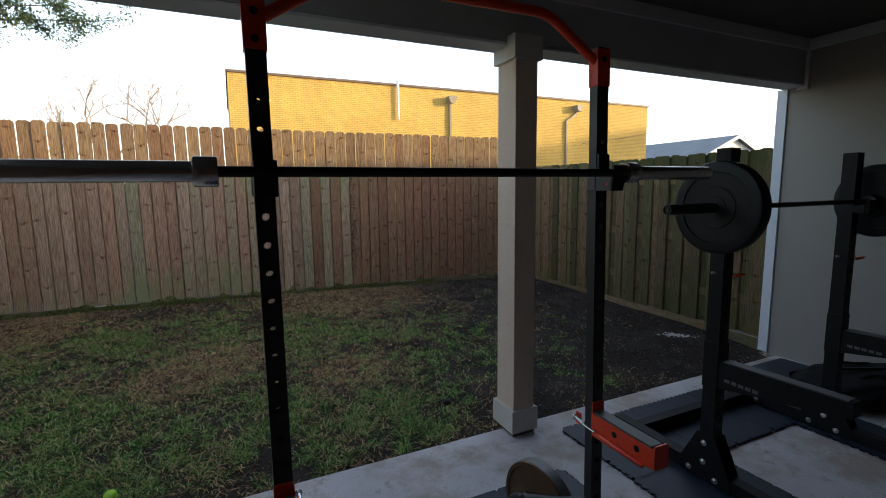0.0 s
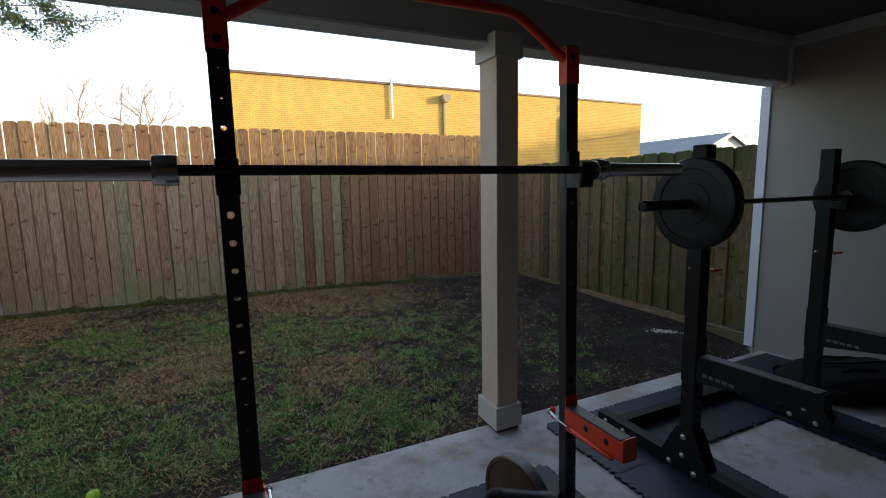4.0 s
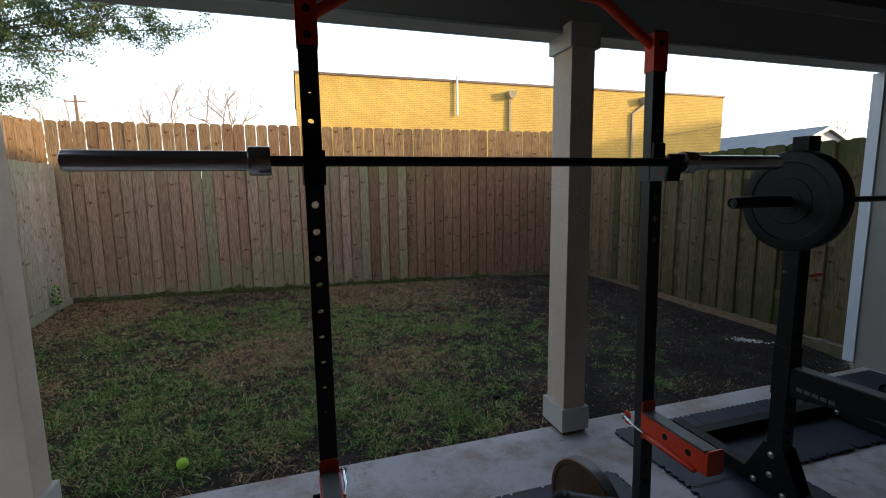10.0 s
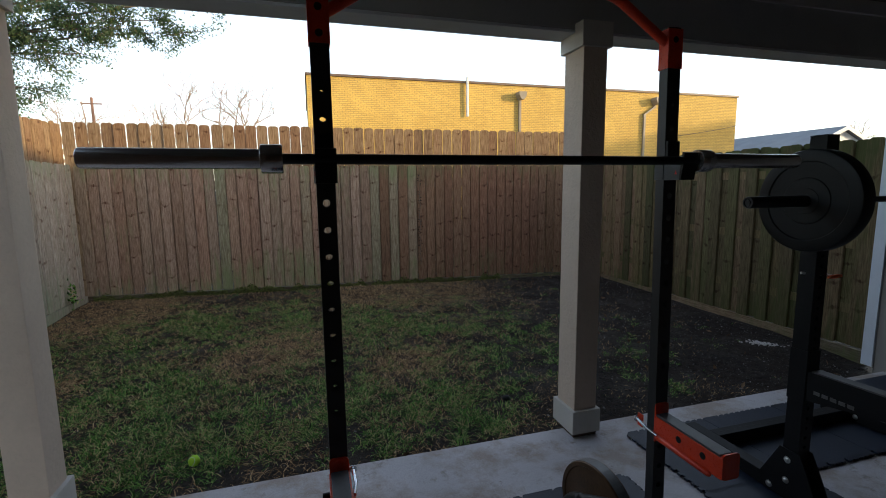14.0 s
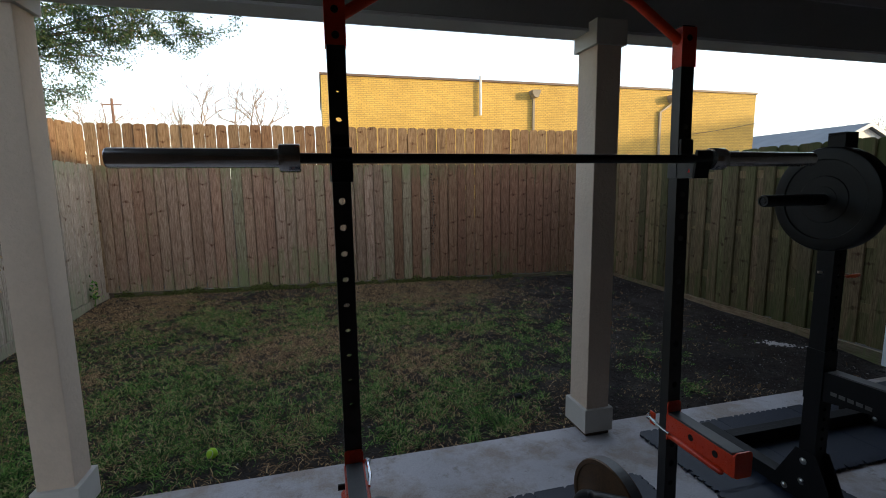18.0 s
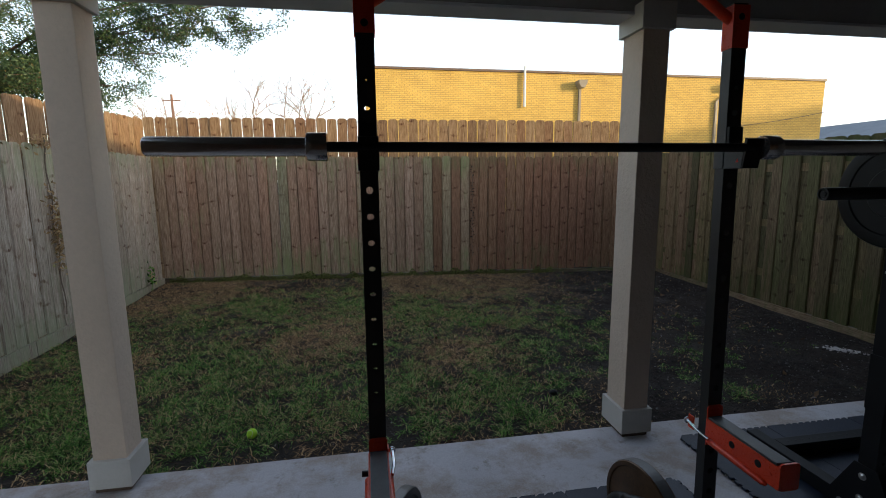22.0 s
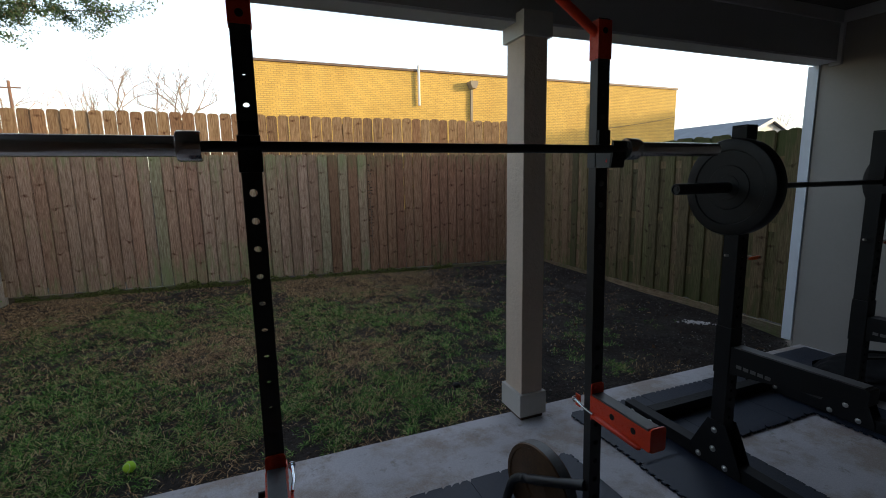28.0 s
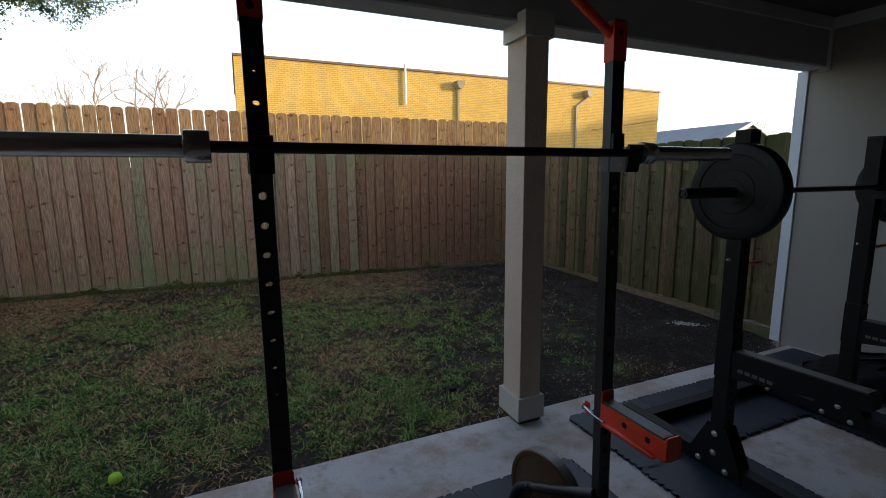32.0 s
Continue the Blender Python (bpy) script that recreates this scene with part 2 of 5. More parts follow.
# dark brown for the unseen walls, chosen to dim faces turned to the house
DIM_WALL = grained("dim_wall", (0.14, 0.09, 0.065), (0.24, 0.155, 0.11), 0.9, big=2, fine=14, relief=0.3)
# near-black brown: the patio's shade is put into the ceiling's colour
CEILING_SHADE = grained("ceiling_shade", (0.075, 0.068, 0.062), (0.11, 0.10, 0.09), 0.8, big=2, fine=60, relief=0.15)
SHINGLE = grained("roof_shingle", (0.10, 0.11, 0.13), (0.18, 0.19, 0.22), 0.9, big=1.0, fine=12, relief=0.4)
BLACK_STEEL = grained("black_powder_coat", (0.007, 0.0074, 0.009), (0.013, 0.0138, 0.016), 0.48, big=6, fine=220, relief=0.12, depth=0.0006, gloss=0.7)
STAND_STEEL = grained("matte_black_steel", (0.0045, 0.0047, 0.0056), (0.009, 0.0094, 0.011), 0.5, big=6, fine=220, relief=0.12, depth=0.0006, gloss=0.28)
ORANGE_STEEL = grained("orange_powder_coat", (0.72, 0.042, 0.010), (0.88, 0.066, 0.014), 0.30, big=6, fine=220, relief=0.12, depth=0.0006)
BLACK_RUBBER = grained("black_rubber", (0.004, 0.0042, 0.005), (0.010, 0.0105, 0.012), 0.45, big=7, fine=160, relief=0.12, depth=0.001, gloss=0.3)
MAT_FOAM = grained("mat_rubber", (0.006, 0.0115, 0.025), (0.012, 0.0205, 0.043), 0.5, big=3, fine=180, relief=0.5, depth=0.002)
CHROME = grained("worn_chrome", (0.60, 0.57, 0.545), (0.78, 0.75, 0.72), 0.22, metal=0.85, big=8, fine=60, relief=0.0, vary=0.0)
ZINC = grained("zinc", (0.55, 0.55, 0.54), (0.72, 0.72, 0.70), 0.35, metal=1.0, big=20, fine=200, relief=0.05)
OXIDE = grained("black_oxide", (0.020, 0.020, 0.021), (0.05, 0.05, 0.052), 0.42, metal=0.6, big=10, fine=300, relief=0.1)
RUST_IRON = grained("bronzed_iron", (0.055, 0.034, 0.020), (0.20, 0.105, 0.05), 0.42, metal=0.4, big=5, fine=90, relief=0.2)


def stained(name):
    """Broom-finished concrete: pale ground, brown blotches, dark specks and scuffs."""
    m, t, n, l, b = nodes_of(name)
    v = coords(t, shuffle=False)
    c = ramp(t, noise_of(t, v, 1.2, 5), ((0.32, (0.395, 0.385, 0.415)), (0.68, (0.585, 0.565, 0.605))))
    blotch = ramp(t, noise_of(t, v, 2.6, 7, 0.7), ((0.46, (0, 0, 0)), (0.60, (0.9,) * 3)))
    c = mixed(t, blotch, c, (0.315, 0.245, 0.205))
    scuff = ramp(t, noise_of(t, v, 8, 6, 0.75), ((0.58, (0, 0, 0)), (0.66, (0.8,) * 3)))
    c = mixed(t, scuff, c, (0.22, 0.19, 0.165))
    grit = noise_of(t, v, 140, 3)
    c = mixed(t, 0.25, c, ramp(t, grit, ((0.35, (0.25, 0.22, 0.19)), (0.65, (0.62, 0.58, 0.52)))))
    l.new(c, b.inputs["Base Color"])
    b.inputs["Roughness"].default_value = 0.72
    bump(t, grit, 0.3, 0.002, b)
    return m


CONCRETE = stained("concrete")
SHIM = grained("damp_wood", (0.07, 0.045, 0.03), (0.13, 0.085, 0.055), 0.9, big=8, fine=80, relief=0.3)


# ---- mesh helpers ----
def finish(name, bm, material, parent=None, smooth=False):
    me = bpy.data.meshes.new(name)
    bmesh.ops.recalc_face_normals(bm, faces=bm.faces)
    if smooth:                                  # soft where the surface bends gently, hard at its edges
        for face in bm.faces:
            face.smooth = True
        for edge in bm.edges:
            edge.smooth = edge.calc_face_angle(0.0) < 0.6
    bm.to_mesh(me)
    bm.free()
    me.materials.append(material)
    ob = new(name, me)
    if parent:
        ob.parent = parent
    return ob


def part(name, bm, material, parent, label="", smooth=False):
    return tagged(finish(name, bm, material, parent, smooth), label)


def box(bm, x0, x1, y0, y1, z0, z1, bevel=0.0, m=None):
    r = bmesh.ops.create_cube(bm, size=1.0)
    vs = r["verts"]
    for v in vs:
        v.co = Vector((x0 + (v.co.x + 0.5) * (x1 - x0), y0 + (v.co.y + 0.5) * (y1 - y0), z0 + (v.co.z + 0.5) * (z1 - z0)))
    if bevel:
        es = list({e for v in vs for e in v.link_edges})
        vs = bmesh.ops.bevel(bm, geom=es, offset=bevel, segments=2, affect='EDGES', profile=0.6)["verts"]
    if m:
        bmesh.ops.transform(bm, matrix=m, verts=list(vs))
    return bm


def boxed(*args, **kw):
    return box(bmesh.new(), *args, **kw)


def rod(bm, a, b, r, seg=20, r2=None):
    a, b = Vector(a), Vector(b)
    q = (b - a).to_track_quat('Z', 'Y').to_matrix().to_4x4()
    bmesh.ops.create_cone(bm, cap_ends=True, segments=seg, radius1=r, radius2=r if r2 is None else r2, depth=(b - a).length,
                          matrix=Matrix.Translation((a + b) / 2) @ q)
    return bm


def rodded(*args, **kw):
    return rod(bmesh.new(), *args, **kw)


def prism(bm, outline, axis, lo, hi):
    """A flat outline of (u, v) pushed along an axis from lo to hi."""
    def place(u, v, w):
        return {"x": (w, u, v), "y": (u, w, v), "z": (u, v, w)}[axis]
    a = [bm.verts.new(place(u, v, lo)) for u, v in outline]
    b = [bm.verts.new(place(u, v, hi)) for u, v in outline]
    bm.faces.new(a)
    bm.faces.new(b[::-1])
    for i in range(len(a)):
        j = (i + 1) % len(a)
        bm.faces.new((a[i], b[i], b[j], a[j]))
    return bm


def prismed(*args):
    return prism(bmesh.new(), *args)


def lathe(bm, profile, origin, axis, seg=48, caps=True):
    """Turn a profile of (along, radius) round an axis through origin."""
    rings = []
    for along, r in profile:
        ring = []
        for i in range(seg):
            c, s = math.cos(i / seg * math.tau) * r, math.sin(i / seg * math.tau) * r
            p = {"x": (along, c, s), "y": (c, along, s), "z": (c, s, along)}[axis]
            ring.append(bm.verts.new(Vector(origin) + Vector(p)))
        rings.append(ring)
    for a, b in zip(rings, rings[1:]):
        for i in range(seg):
            j = (i + 1) % seg
            bm.faces.new((a[i], a[j], b[j], b[i]))
    for ring in (rings[0], rings[-1]) if caps else ():
        bm.faces.new(ring)
    return bm


def tube(name, points, r, material, parent, label="", square=False):
    """A bent tube through the points."""
    bm = bmesh.new()
    pts = [Vector(p) for p in points]
    seg = 4 if square else 14
    prev = None
    for i, p in enumerate(pts):
        d = (pts[min(i + 1, len(pts) - 1)] - pts[max(i - 1, 0)]).normalized()
        up = Vector((0, 1, 0)) if abs(d.y) < 0.9 else Vector((1, 0, 0))
        s = d.cross(up).normalized()
        u = s.cross(d).normalized()
        ring = []
        for k in range(seg):
            a = (k + (0.5 if square else 0)) / seg * math.tau
            rr = r * (1.414 if square else 1)
            ring.append(bm.verts.new(p + s * math.cos(a) * rr + u * math.sin(a) * rr))
        if prev:
            for k in range(seg):
                bm.faces.new((prev[k], prev[(k + 1) % seg], ring[(k + 1) % seg], ring[k]))
        else:
            bm.faces.new(ring)
        prev = ring
    bm.faces.new(prev)
    return part(name, bm, material, parent, label, smooth=not square)


def rounded(points, radius, steps=5):
    """Corner points with each inner corner rounded."""
    pts = [Vector(p) for p in points]
    out = [pts[0]]
    for a, b, c in zip(pts, pts[1:], pts[2:]):
        p, q = b + (a - b).normalized() * radius, b + (c - b).normalized() * radius
        out += [p.lerp(b, s / steps).lerp(b.lerp(q, s / steps), s / steps) for s in range(steps + 1)]
    return out + [pts[-1]]


def thing(name, label, category, group="", at=None):
    ob = new(name)
    ob.empty_display_size = 0.05
    if at is not None:
        ob.matrix_world = at
    return tagged(ob, label, category, group)


def setting(name, bm, material, label, smooth=False):
    return tagged(finish(name, bm, material, None, smooth), label, name.rstrip("_0123456789").replace("_", " "), kind="structure")


# ---- plan ----
FENCE_BACK, FENCE_LEFT, FENCE_RIGHT = 7.79, -3.19, 4.92
FENCE_SLANT = -0.065                                   # the back fence comes nearer towards the house
SLAB_EDGE, SLAB_FALL = 2.588, 0.02
WALL_X, WALL_END = 4.78, 2.64
BEAM_IN, BEAM_OUT, BEAM_Z, CEILING_Z = 2.52, 2.70, 2.545, 2.95
HOUSE_BACK, PATIO_WEST = -2.3, -1.46


def back_y(x):
    return FENCE_BACK + FENCE_SLANT * (x - FENCE_LEFT)


def slab_z(y):
    return SLAB_FALL * (2.45 - y)


def lawn_z(x, y):
    far = min(max((y - 2.6) / 5.0, 0), 1)
    return -0.055 + 0.06 * far + 0.02 * min(max((y - 6.8) / 0.6, 0), 1) + 0.045 * min(max((x - 4.0) / 0.8, 0), 1) * min(max((y - 2.75) / 0.5, 0), 1) + 0.018 * noise.noise((x * 0.9, y * 0.9, 3.0)) + 0.007 * noise.noise((x * 4, y * 4, 8.0))


# ---- ground, patio, house ----
bm = bmesh.new()
xs = sorted({*[round(-3.4 + 0.1 * i, 3) for i in range(84)], -600, -200, -60, -20, -8, -4.5, 5.6, 8, 14, 24, 60, 200, 600})
ys = sorted({*[round(2.2 + 0.1 * i, 3) for i in range(60)], -600, -200, -60, -20, -8, -3, 0, 1.2, 8.6, 11, 16, 24, 60, 200, 800})
grid = [[bm.verts.new((x, y, lawn_z(x, y) if -3.5 < x < 5.05 and 2.1 < y < 8.2 else -0.08)) for x in xs] for y in ys]
for a, b in zip(grid, grid[1:]):
    for i in range(len(xs) - 1):
        bm.faces.new((a[i], a[i + 1], b[i + 1], b[i]))
SOIL, t, n, l, b = nodes_of("bare_soil")
v = coords(t, shuffle=False)
c = mixed(t, ramp(t, noise_of(t, v, 1.1), ((0.42, (0, 0, 0)), (0.6, (1, 1, 1)))), (0.012, 0.0105, 0.010), (0.024, 0.019, 0.016))
c = mixed(t, ramp(t, noise_of(t, v, 22, 6, 0.75), ((0.4, (0, 0, 0)), (0.65, (1, 1, 1)))), c, (0.050, 0.038, 0.032))
l.new(c, b.inputs["Base Color"])
wet = n.new("ShaderNodeMapRange")
wet.inputs["From Min"].default_value, wet.inputs["From Max"].default_value = 0.4, 0.6
wet.inputs["To Min"].default_value, wet.inputs["To Max"].default_value = 0.52, 0.95
l.new(noise_of(t, v, 1.6, 4), wet.inputs["Value"])
l.new(wet.outputs[0], b.inputs["Roughness"])
b.inputs["Specular IOR Level"].default_value = 0.16
bump(t, noise_of(t, v, 40, 6, 0.7), 0.9, 0.025, b)
setting("ground", bm, SOIL, "dark bare soil of a small fenced back yard", smooth=True)

bm = bmesh.new()
prism(bm, [(SLAB_EDGE - 0.008, -0.004 + slab_z(SLAB_EDGE)), (SLAB_EDGE, slab_z(SLAB_EDGE) - 0.016), (SLAB_EDGE + 0.01, -0.3), (HOUSE_BACK, -0.3), (HOUSE_BACK, slab_z(HOUSE_BACK))], "x", -2.0, WALL_X + 0.1)
setting("patio_slab", bm, CONCRETE, "pale stained concrete patio slab sloping gently to the lawn")

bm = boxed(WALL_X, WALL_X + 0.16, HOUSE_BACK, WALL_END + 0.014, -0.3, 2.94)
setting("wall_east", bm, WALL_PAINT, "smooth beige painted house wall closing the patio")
bm = boxed(WALL_X - 0.02, WALL_X + 0.18, WALL_END + 0.016, WALL_END + 0.104, 0.008, BEAM_Z, bevel=0.003)
setting("trim_corner", bm, TRIM_PAINT, "white corner board at the end of the house wall")
# unseen back wall, kept dark so that little light bounces off it
bm = boxed(PATIO_WEST, WALL_X + 0.16, HOUSE_BACK - 0.16, HOUSE_BACK, -0.3, 2.94)
setting("wall_south", bm, DIM_WALL, "plain unseen wall behind the patio, dark brown to dim the patio")
# unseen wall added to hold back light from the open west side
bm = boxed(PATIO_WEST - 0.16, PATIO_WEST - 0.002, HOUSE_BACK - 0.16, 1.0, -0.3, 2.94)
setting("wall_west", bm, DIM_WALL, "plain dark brown unseen wall added to block light from the west")
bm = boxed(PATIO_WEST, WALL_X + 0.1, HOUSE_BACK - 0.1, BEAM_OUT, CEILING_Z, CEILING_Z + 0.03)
setting("ceiling", bm, CEILING_SHADE, "flat patio ceiling with its shade put into a dark colour")
bm = boxed(PATIO_WEST, WALL_X - 0.003, BEAM_IN, BEAM_OUT, BEAM_Z + 0.019, CEILING_Z - 0.002, bevel=0.004)
setting("beam", bm, BEAM_PAINT, "painted boxed beam along the open side of the patio")
# thin board added to carry the beam's lit underside as a pale colour
bm = boxed(PATIO_WEST, WALL_X - 0.003, BEAM_IN - 0.003, BEAM_OUT + 0.003, BEAM_Z, BEAM_Z + 0.017, bevel=0.003)
setting("trim_soffit", bm, SOFFIT_LIT, "board added under the beam, bounced light put into its pale colour")
bm = boxed(PATIO_WEST, WALL_X - 0.03, BEAM_IN - 0.022, BEAM_IN - 0.002, CEILING_Z - 0.10, CEILING_Z - 0.003, bevel=0.003)
setting("trim_beam", bm, BEAM_TRIM, "flat frieze board where the beam meets the ceiling")
bm = boxed(WALL_X - 0.022, WALL_X - 0.002, HOUSE_BACK, BEAM_IN - 0.002, CEILING_Z - 0.10, CEILING_Z - 0.003, bevel=0.003)
setting("trim_wall", bm, BEAM_TRIM, "flat frieze board where the house wall meets the ceiling")
bm = boxed(WALL_X - 0.03, WALL_X - 0.002, BEAM_IN - 0.03, BEAM_IN + 0.06, BEAM_Z - 0.03, CEILING_Z - 0.1, bevel=0.003)
setting("trim_end", bm, BEAM_TRIM, "upright trim board where the beam ends at the wall")

# unseen roof: a low hip over the patio, stretched sideways to shade the yard
house = thing("unseen_roof", "grey shingled unseen hip roof over the patio, ridge shaped to shade the yard", "roof")
bm = bmesh.new()
eave = [(-1.56, 2.86, 2.99), (30, 2.86, 2.99), (30, -11.0, 2.99), (0.2, -11.0, 2.99), (-1.56, -2.6, 2.99)]
ridge = [(5.0, -4.0, 3.12), (17.0, -4.0, 5.4), (27.0, -4.0, 5.4)]
e = [bm.verts.new(p) for p in eave]
r = [bm.verts.new(p) for p in ridge]
for f in ((e[0], e[1], r[2], r[1], r[0]), (e[1], e[2], r[2]), (e[2], e[3], r[0], r[1], r[2]), (e[3], e[4], r[0]), (e[4], e[0], r[0]), (e[4], e[3], e[2], e[1], e[0])):
    bm.faces.new(f)
bmesh.ops.triangulate(bm, faces=bm.faces)
part("roof_covering", bm, SHINGLE, house)
# unseen block added below the stretched roof, closing off the low sun
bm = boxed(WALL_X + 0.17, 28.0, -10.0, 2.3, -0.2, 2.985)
setting("wall_wing", bm, WALL_PAINT, "plain beige unseen block added under the shading roof")


def column(x, y, wx, wy, label):
    c = thing("porch_column", label, "column", "porch columns", Matrix.Translation((x, y, 0)))
    a, b = wx / 2, wy / 2
    part("shaft", boxed(-a, a, -b, b, 0.022, BEAM_Z - 0.002, bevel=0.004), STUCCO, c)
    part("shim", boxed(-a - 0.004, a + 0.004, -b - 0.004, b + 0.004, slab_z(y) - 0.002, 0.021), SHIM, c, "dark damp wooden shim")
    a, b = a + 0.022, b + 0.022
    part("base_block", boxed(-a, a, -b, b, 0.024, 0.181, bevel=0.004), TRIM_PAINT_WARM, c, "pale painted base block")
    part("capital", boxed(-a, a, -b, b, 2.452, BEAM_Z + 0.05, bevel=0.004), TRIM_PAINT_WARM, c, "pale painted square capital")
    return c


TRIM_PAINT_WARM = grained("column_trim_paint", (0.52, 0.50, 0.46), (0.60, 0.57, 0.53), 0.6, big=5, fine=80, relief=0.12)
column(1.709, 2.556, 0.161, 0.207, "square beige stucco porch column on the patio edge")
column(-1.318, 2.535, 0.164, 0.164, "square beige stucco porch column near the side fence")


# ---- fences ----
def picket_mesh(name, w, h, material, clip=0.028):
    worn_edge = 0.002 if material is WOOD_NEW else 0.008
    bm = prismed([(0, 0), (w, 0), (w, h - clip * 1.2), (w - clip * 0.35, h - clip * 0.5), (w - clip * 1.2, h), (clip * 1.2, h), (clip * 0.35, h - clip * 0.5), (0, h - clip * 1.2)], "y", 0, 0.016)
    for q in bm.verts:
        if q.co.y < 0.001:                      # worn front edges
            q.co.x += worn_edge if q.co.x < w / 2 else -worn_edge
    bmesh.ops.recalc_face_normals(bm, faces=bm.faces)
    me = bpy.data.meshes.new(name)
    bm.to_mesh(me)
    bm.free()
    me.materials.append(material)
    return me


def fence(label, start, way, length, base, top, pitch, material, kick, seed, wave=0.0, gap=0.004, drop=0.0, other=None):
    """Pickets from start along way; the face looks to the right of way's left, towards the yard."""
    rnd = random.Random(seed)
    turn = math.degrees(math.atan2(way[1], way[0]))
    f = thing("fence", label, "fence", "yard fences", pose(start[0], start[1], 0, 0, 0, turn))
    kinds = [picket_mesh("picket", pitch - gap - d, top - base + dz, material) for d, dz in ((0, 0), (0.0005, 0.006), (0.003, -0.006), (-0.002, 0.003))]
    n = int(length / pitch)
    if other:                                   # boards of another batch from a place on
        second = [picket_mesh("picket", pitch - gap - d, top - base + dz, other[1]) for d, dz in ((0, 0), (0.001, 0.006), (0.003, -0.006), (-0.002, 0.003))]
    for i in range(n):
        ob = new("picket", rnd.choice(second if other and i * pitch > other[0] + rnd.uniform(-0.9, 0.5) else kinds))
        ob.parent = f
        off = (wave or 0.007) * (i % 2) + rnd.uniform(-0.004, 0.004)
        ob.matrix_local = pose(i * pitch, off, base - drop * (1 - i / n) + rnd.uniform(-0.004, 0.004), rnd.uniform(-0.25, 0.25), rnd.uniform(-0.07, 0.07), rnd.uniform(-0.9, 0.9))
    for z in (base + 0.35, (base + top) / 2, min(top - 0.3, 1.75)):
        part("rail", boxed(0, length, 0.022, 0.06, z - 0.045, z + 0.045), material, f)
    for i in range(int(length / 2.4) + 1):
        x = min(i * 2.4, length - 0.09)
        part("post", boxed(x, x + 0.089, 0.062, 0.15, -0.1, top - 0.08), material, f)
    if kick:
        for i in range(int(length / 1.9) + 1):
            x0, x1 = i * 1.9, min(i * 1.9 + 1.896, length)
            if x1 - x0 > 0.1:
                ends = [base - drop * (1 - x / length) - 0.006 + kick[1] * rnd.uniform(-1, 1) for x in (x0, x1)]
                board = prismed([(x0, ends[0] - 0.22), (x1, ends[1] - 0.22), (x1, ends[1]), (x0, ends[0])], "y", -0.020 + 0.004 * (i % 2), 0.016)
                part("kick_board", board, kick[0] if x0 < kick[2] else WOOD_KICK, f, "damp horizontal kick board")
    return f


FRONT_TOP = 2.0
SLANT_WAY = (1, FENCE_SLANT)
fence("weathered dog-eared pine picket fence at the end of the yard", (FENCE_LEFT, FENCE_BACK), SLANT_WAY, 8.12, 0.085, FRONT_TOP - 0.005, 0.155, WOOD_FRONT, (WOOD_KICK, 0.010, 9.0), 5, gap=0.0055, drop=-0.02, other=(4.6, WOOD_RED))
fence("mossy grey pine picket fence along the side of the yard", (FENCE_LEFT + 0.07, 1.0), (-0.0103, 1), FENCE_BACK - 1.01, 0.12, FRONT_TOP + 0.02, 0.1435, WOOD_GREY, (WOOD_GREY, 0.006, 9.0), 6, gap=0.006)
fence("dark green-stained pine picket fence beside the house wall", (FENCE_RIGHT, back_y(FENCE_RIGHT) - 0.03), (0, -1), back_y(FENCE_RIGHT) - 2.83, 0.09, FRONT_TOP + 0.03, 0.118, WOOD_BROWN, (WOOD_TAN, 0.012, 3.0), 7, wave=0.026, gap=-0.030, other=(1.5, WOOD_SIDE))
fence("taller fresh tan picket fence standing behind the weathered one", (FENCE_LEFT - 0.19, FENCE_BACK + 0.27), SLANT_WAY, 8.4, 0.12, 2.605, 0.167, WOOD_NEW, None, 8, gap=0.0095, drop=-0.045)
fence("taller fresh tan picket fence behind the side fence", (FENCE_LEFT - 0.14, 1.2), (0, 1), FENCE_BACK - 0.98, 0.12, 2.62, 0.150, WOOD_NEW, None, 9, gap=0.006, drop=0.30)


# ---- building across the back ----
BRICK, t, n, l, b = nodes_of("yellow_brick")
v = coords(t, shuffle=False)
sw = n.new("ShaderNodeSeparateXYZ")
cb = n.new("ShaderNodeCombineXYZ")
l.new(v, sw.inputs[0])
l.new(sw.outputs["X"], cb.inputs["X"])
l.new(sw.outputs["Z"], cb.inputs["Y"])
br = n.new("ShaderNodeTexBrick")
br.inputs["Color1"].default_value, br.inputs["Color2"].default_value, br.inputs["Mortar"].default_value = (0.72, 0.475, 0.118, 1), (0.63, 0.41, 0.10, 1), (0.38, 0.255, 0.085, 1)
br.inputs["Scale"].default_value, br.inputs["Brick Width"].default_value, br.inputs["Row Height"].default_value, br.inputs["Mortar Size"].default_value = 1.0, 0.22, 0.078, 0.008
l.new(cb.outputs[0], br.inputs["Vector"])
l.new(mixed(t, 1.0, br.outputs["Color"], ramp(t, noise_of(t, v, 0.5), ((0.35, (0.85, 0.83, 0.80)), (0.65, (1, 1, 1)))), 'MULTIPLY'), b.inputs["Base Color"])
b.inputs["Roughness"].default_value = 0.85
bump(t, br.outputs["Fac"], 0.4, -0.006, b)
COPING = grained("brown_metal", (0.12, 0.075, 0.05), (0.18, 0.12, 0.08), 0.5, big=0.5, fine=20, relief=0.1)
SPOUT = grained("tan_metal", (0.24, 0.20, 0.15), (0.32, 0.27, 0.21), 0.5, big=2, fine=30, relief=0.1)
BY = 20.0
bx0, bx1, bz = 0.15, 22.42, 6.21
building = thing("brick_building", "long flat-roofed yellow brick building in low sun", "building", at=Matrix.Translation((0, BY, 0)))
part("wall", boxed(bx0, bx1, 0, 9, -0.3, bz), BRICK, building)
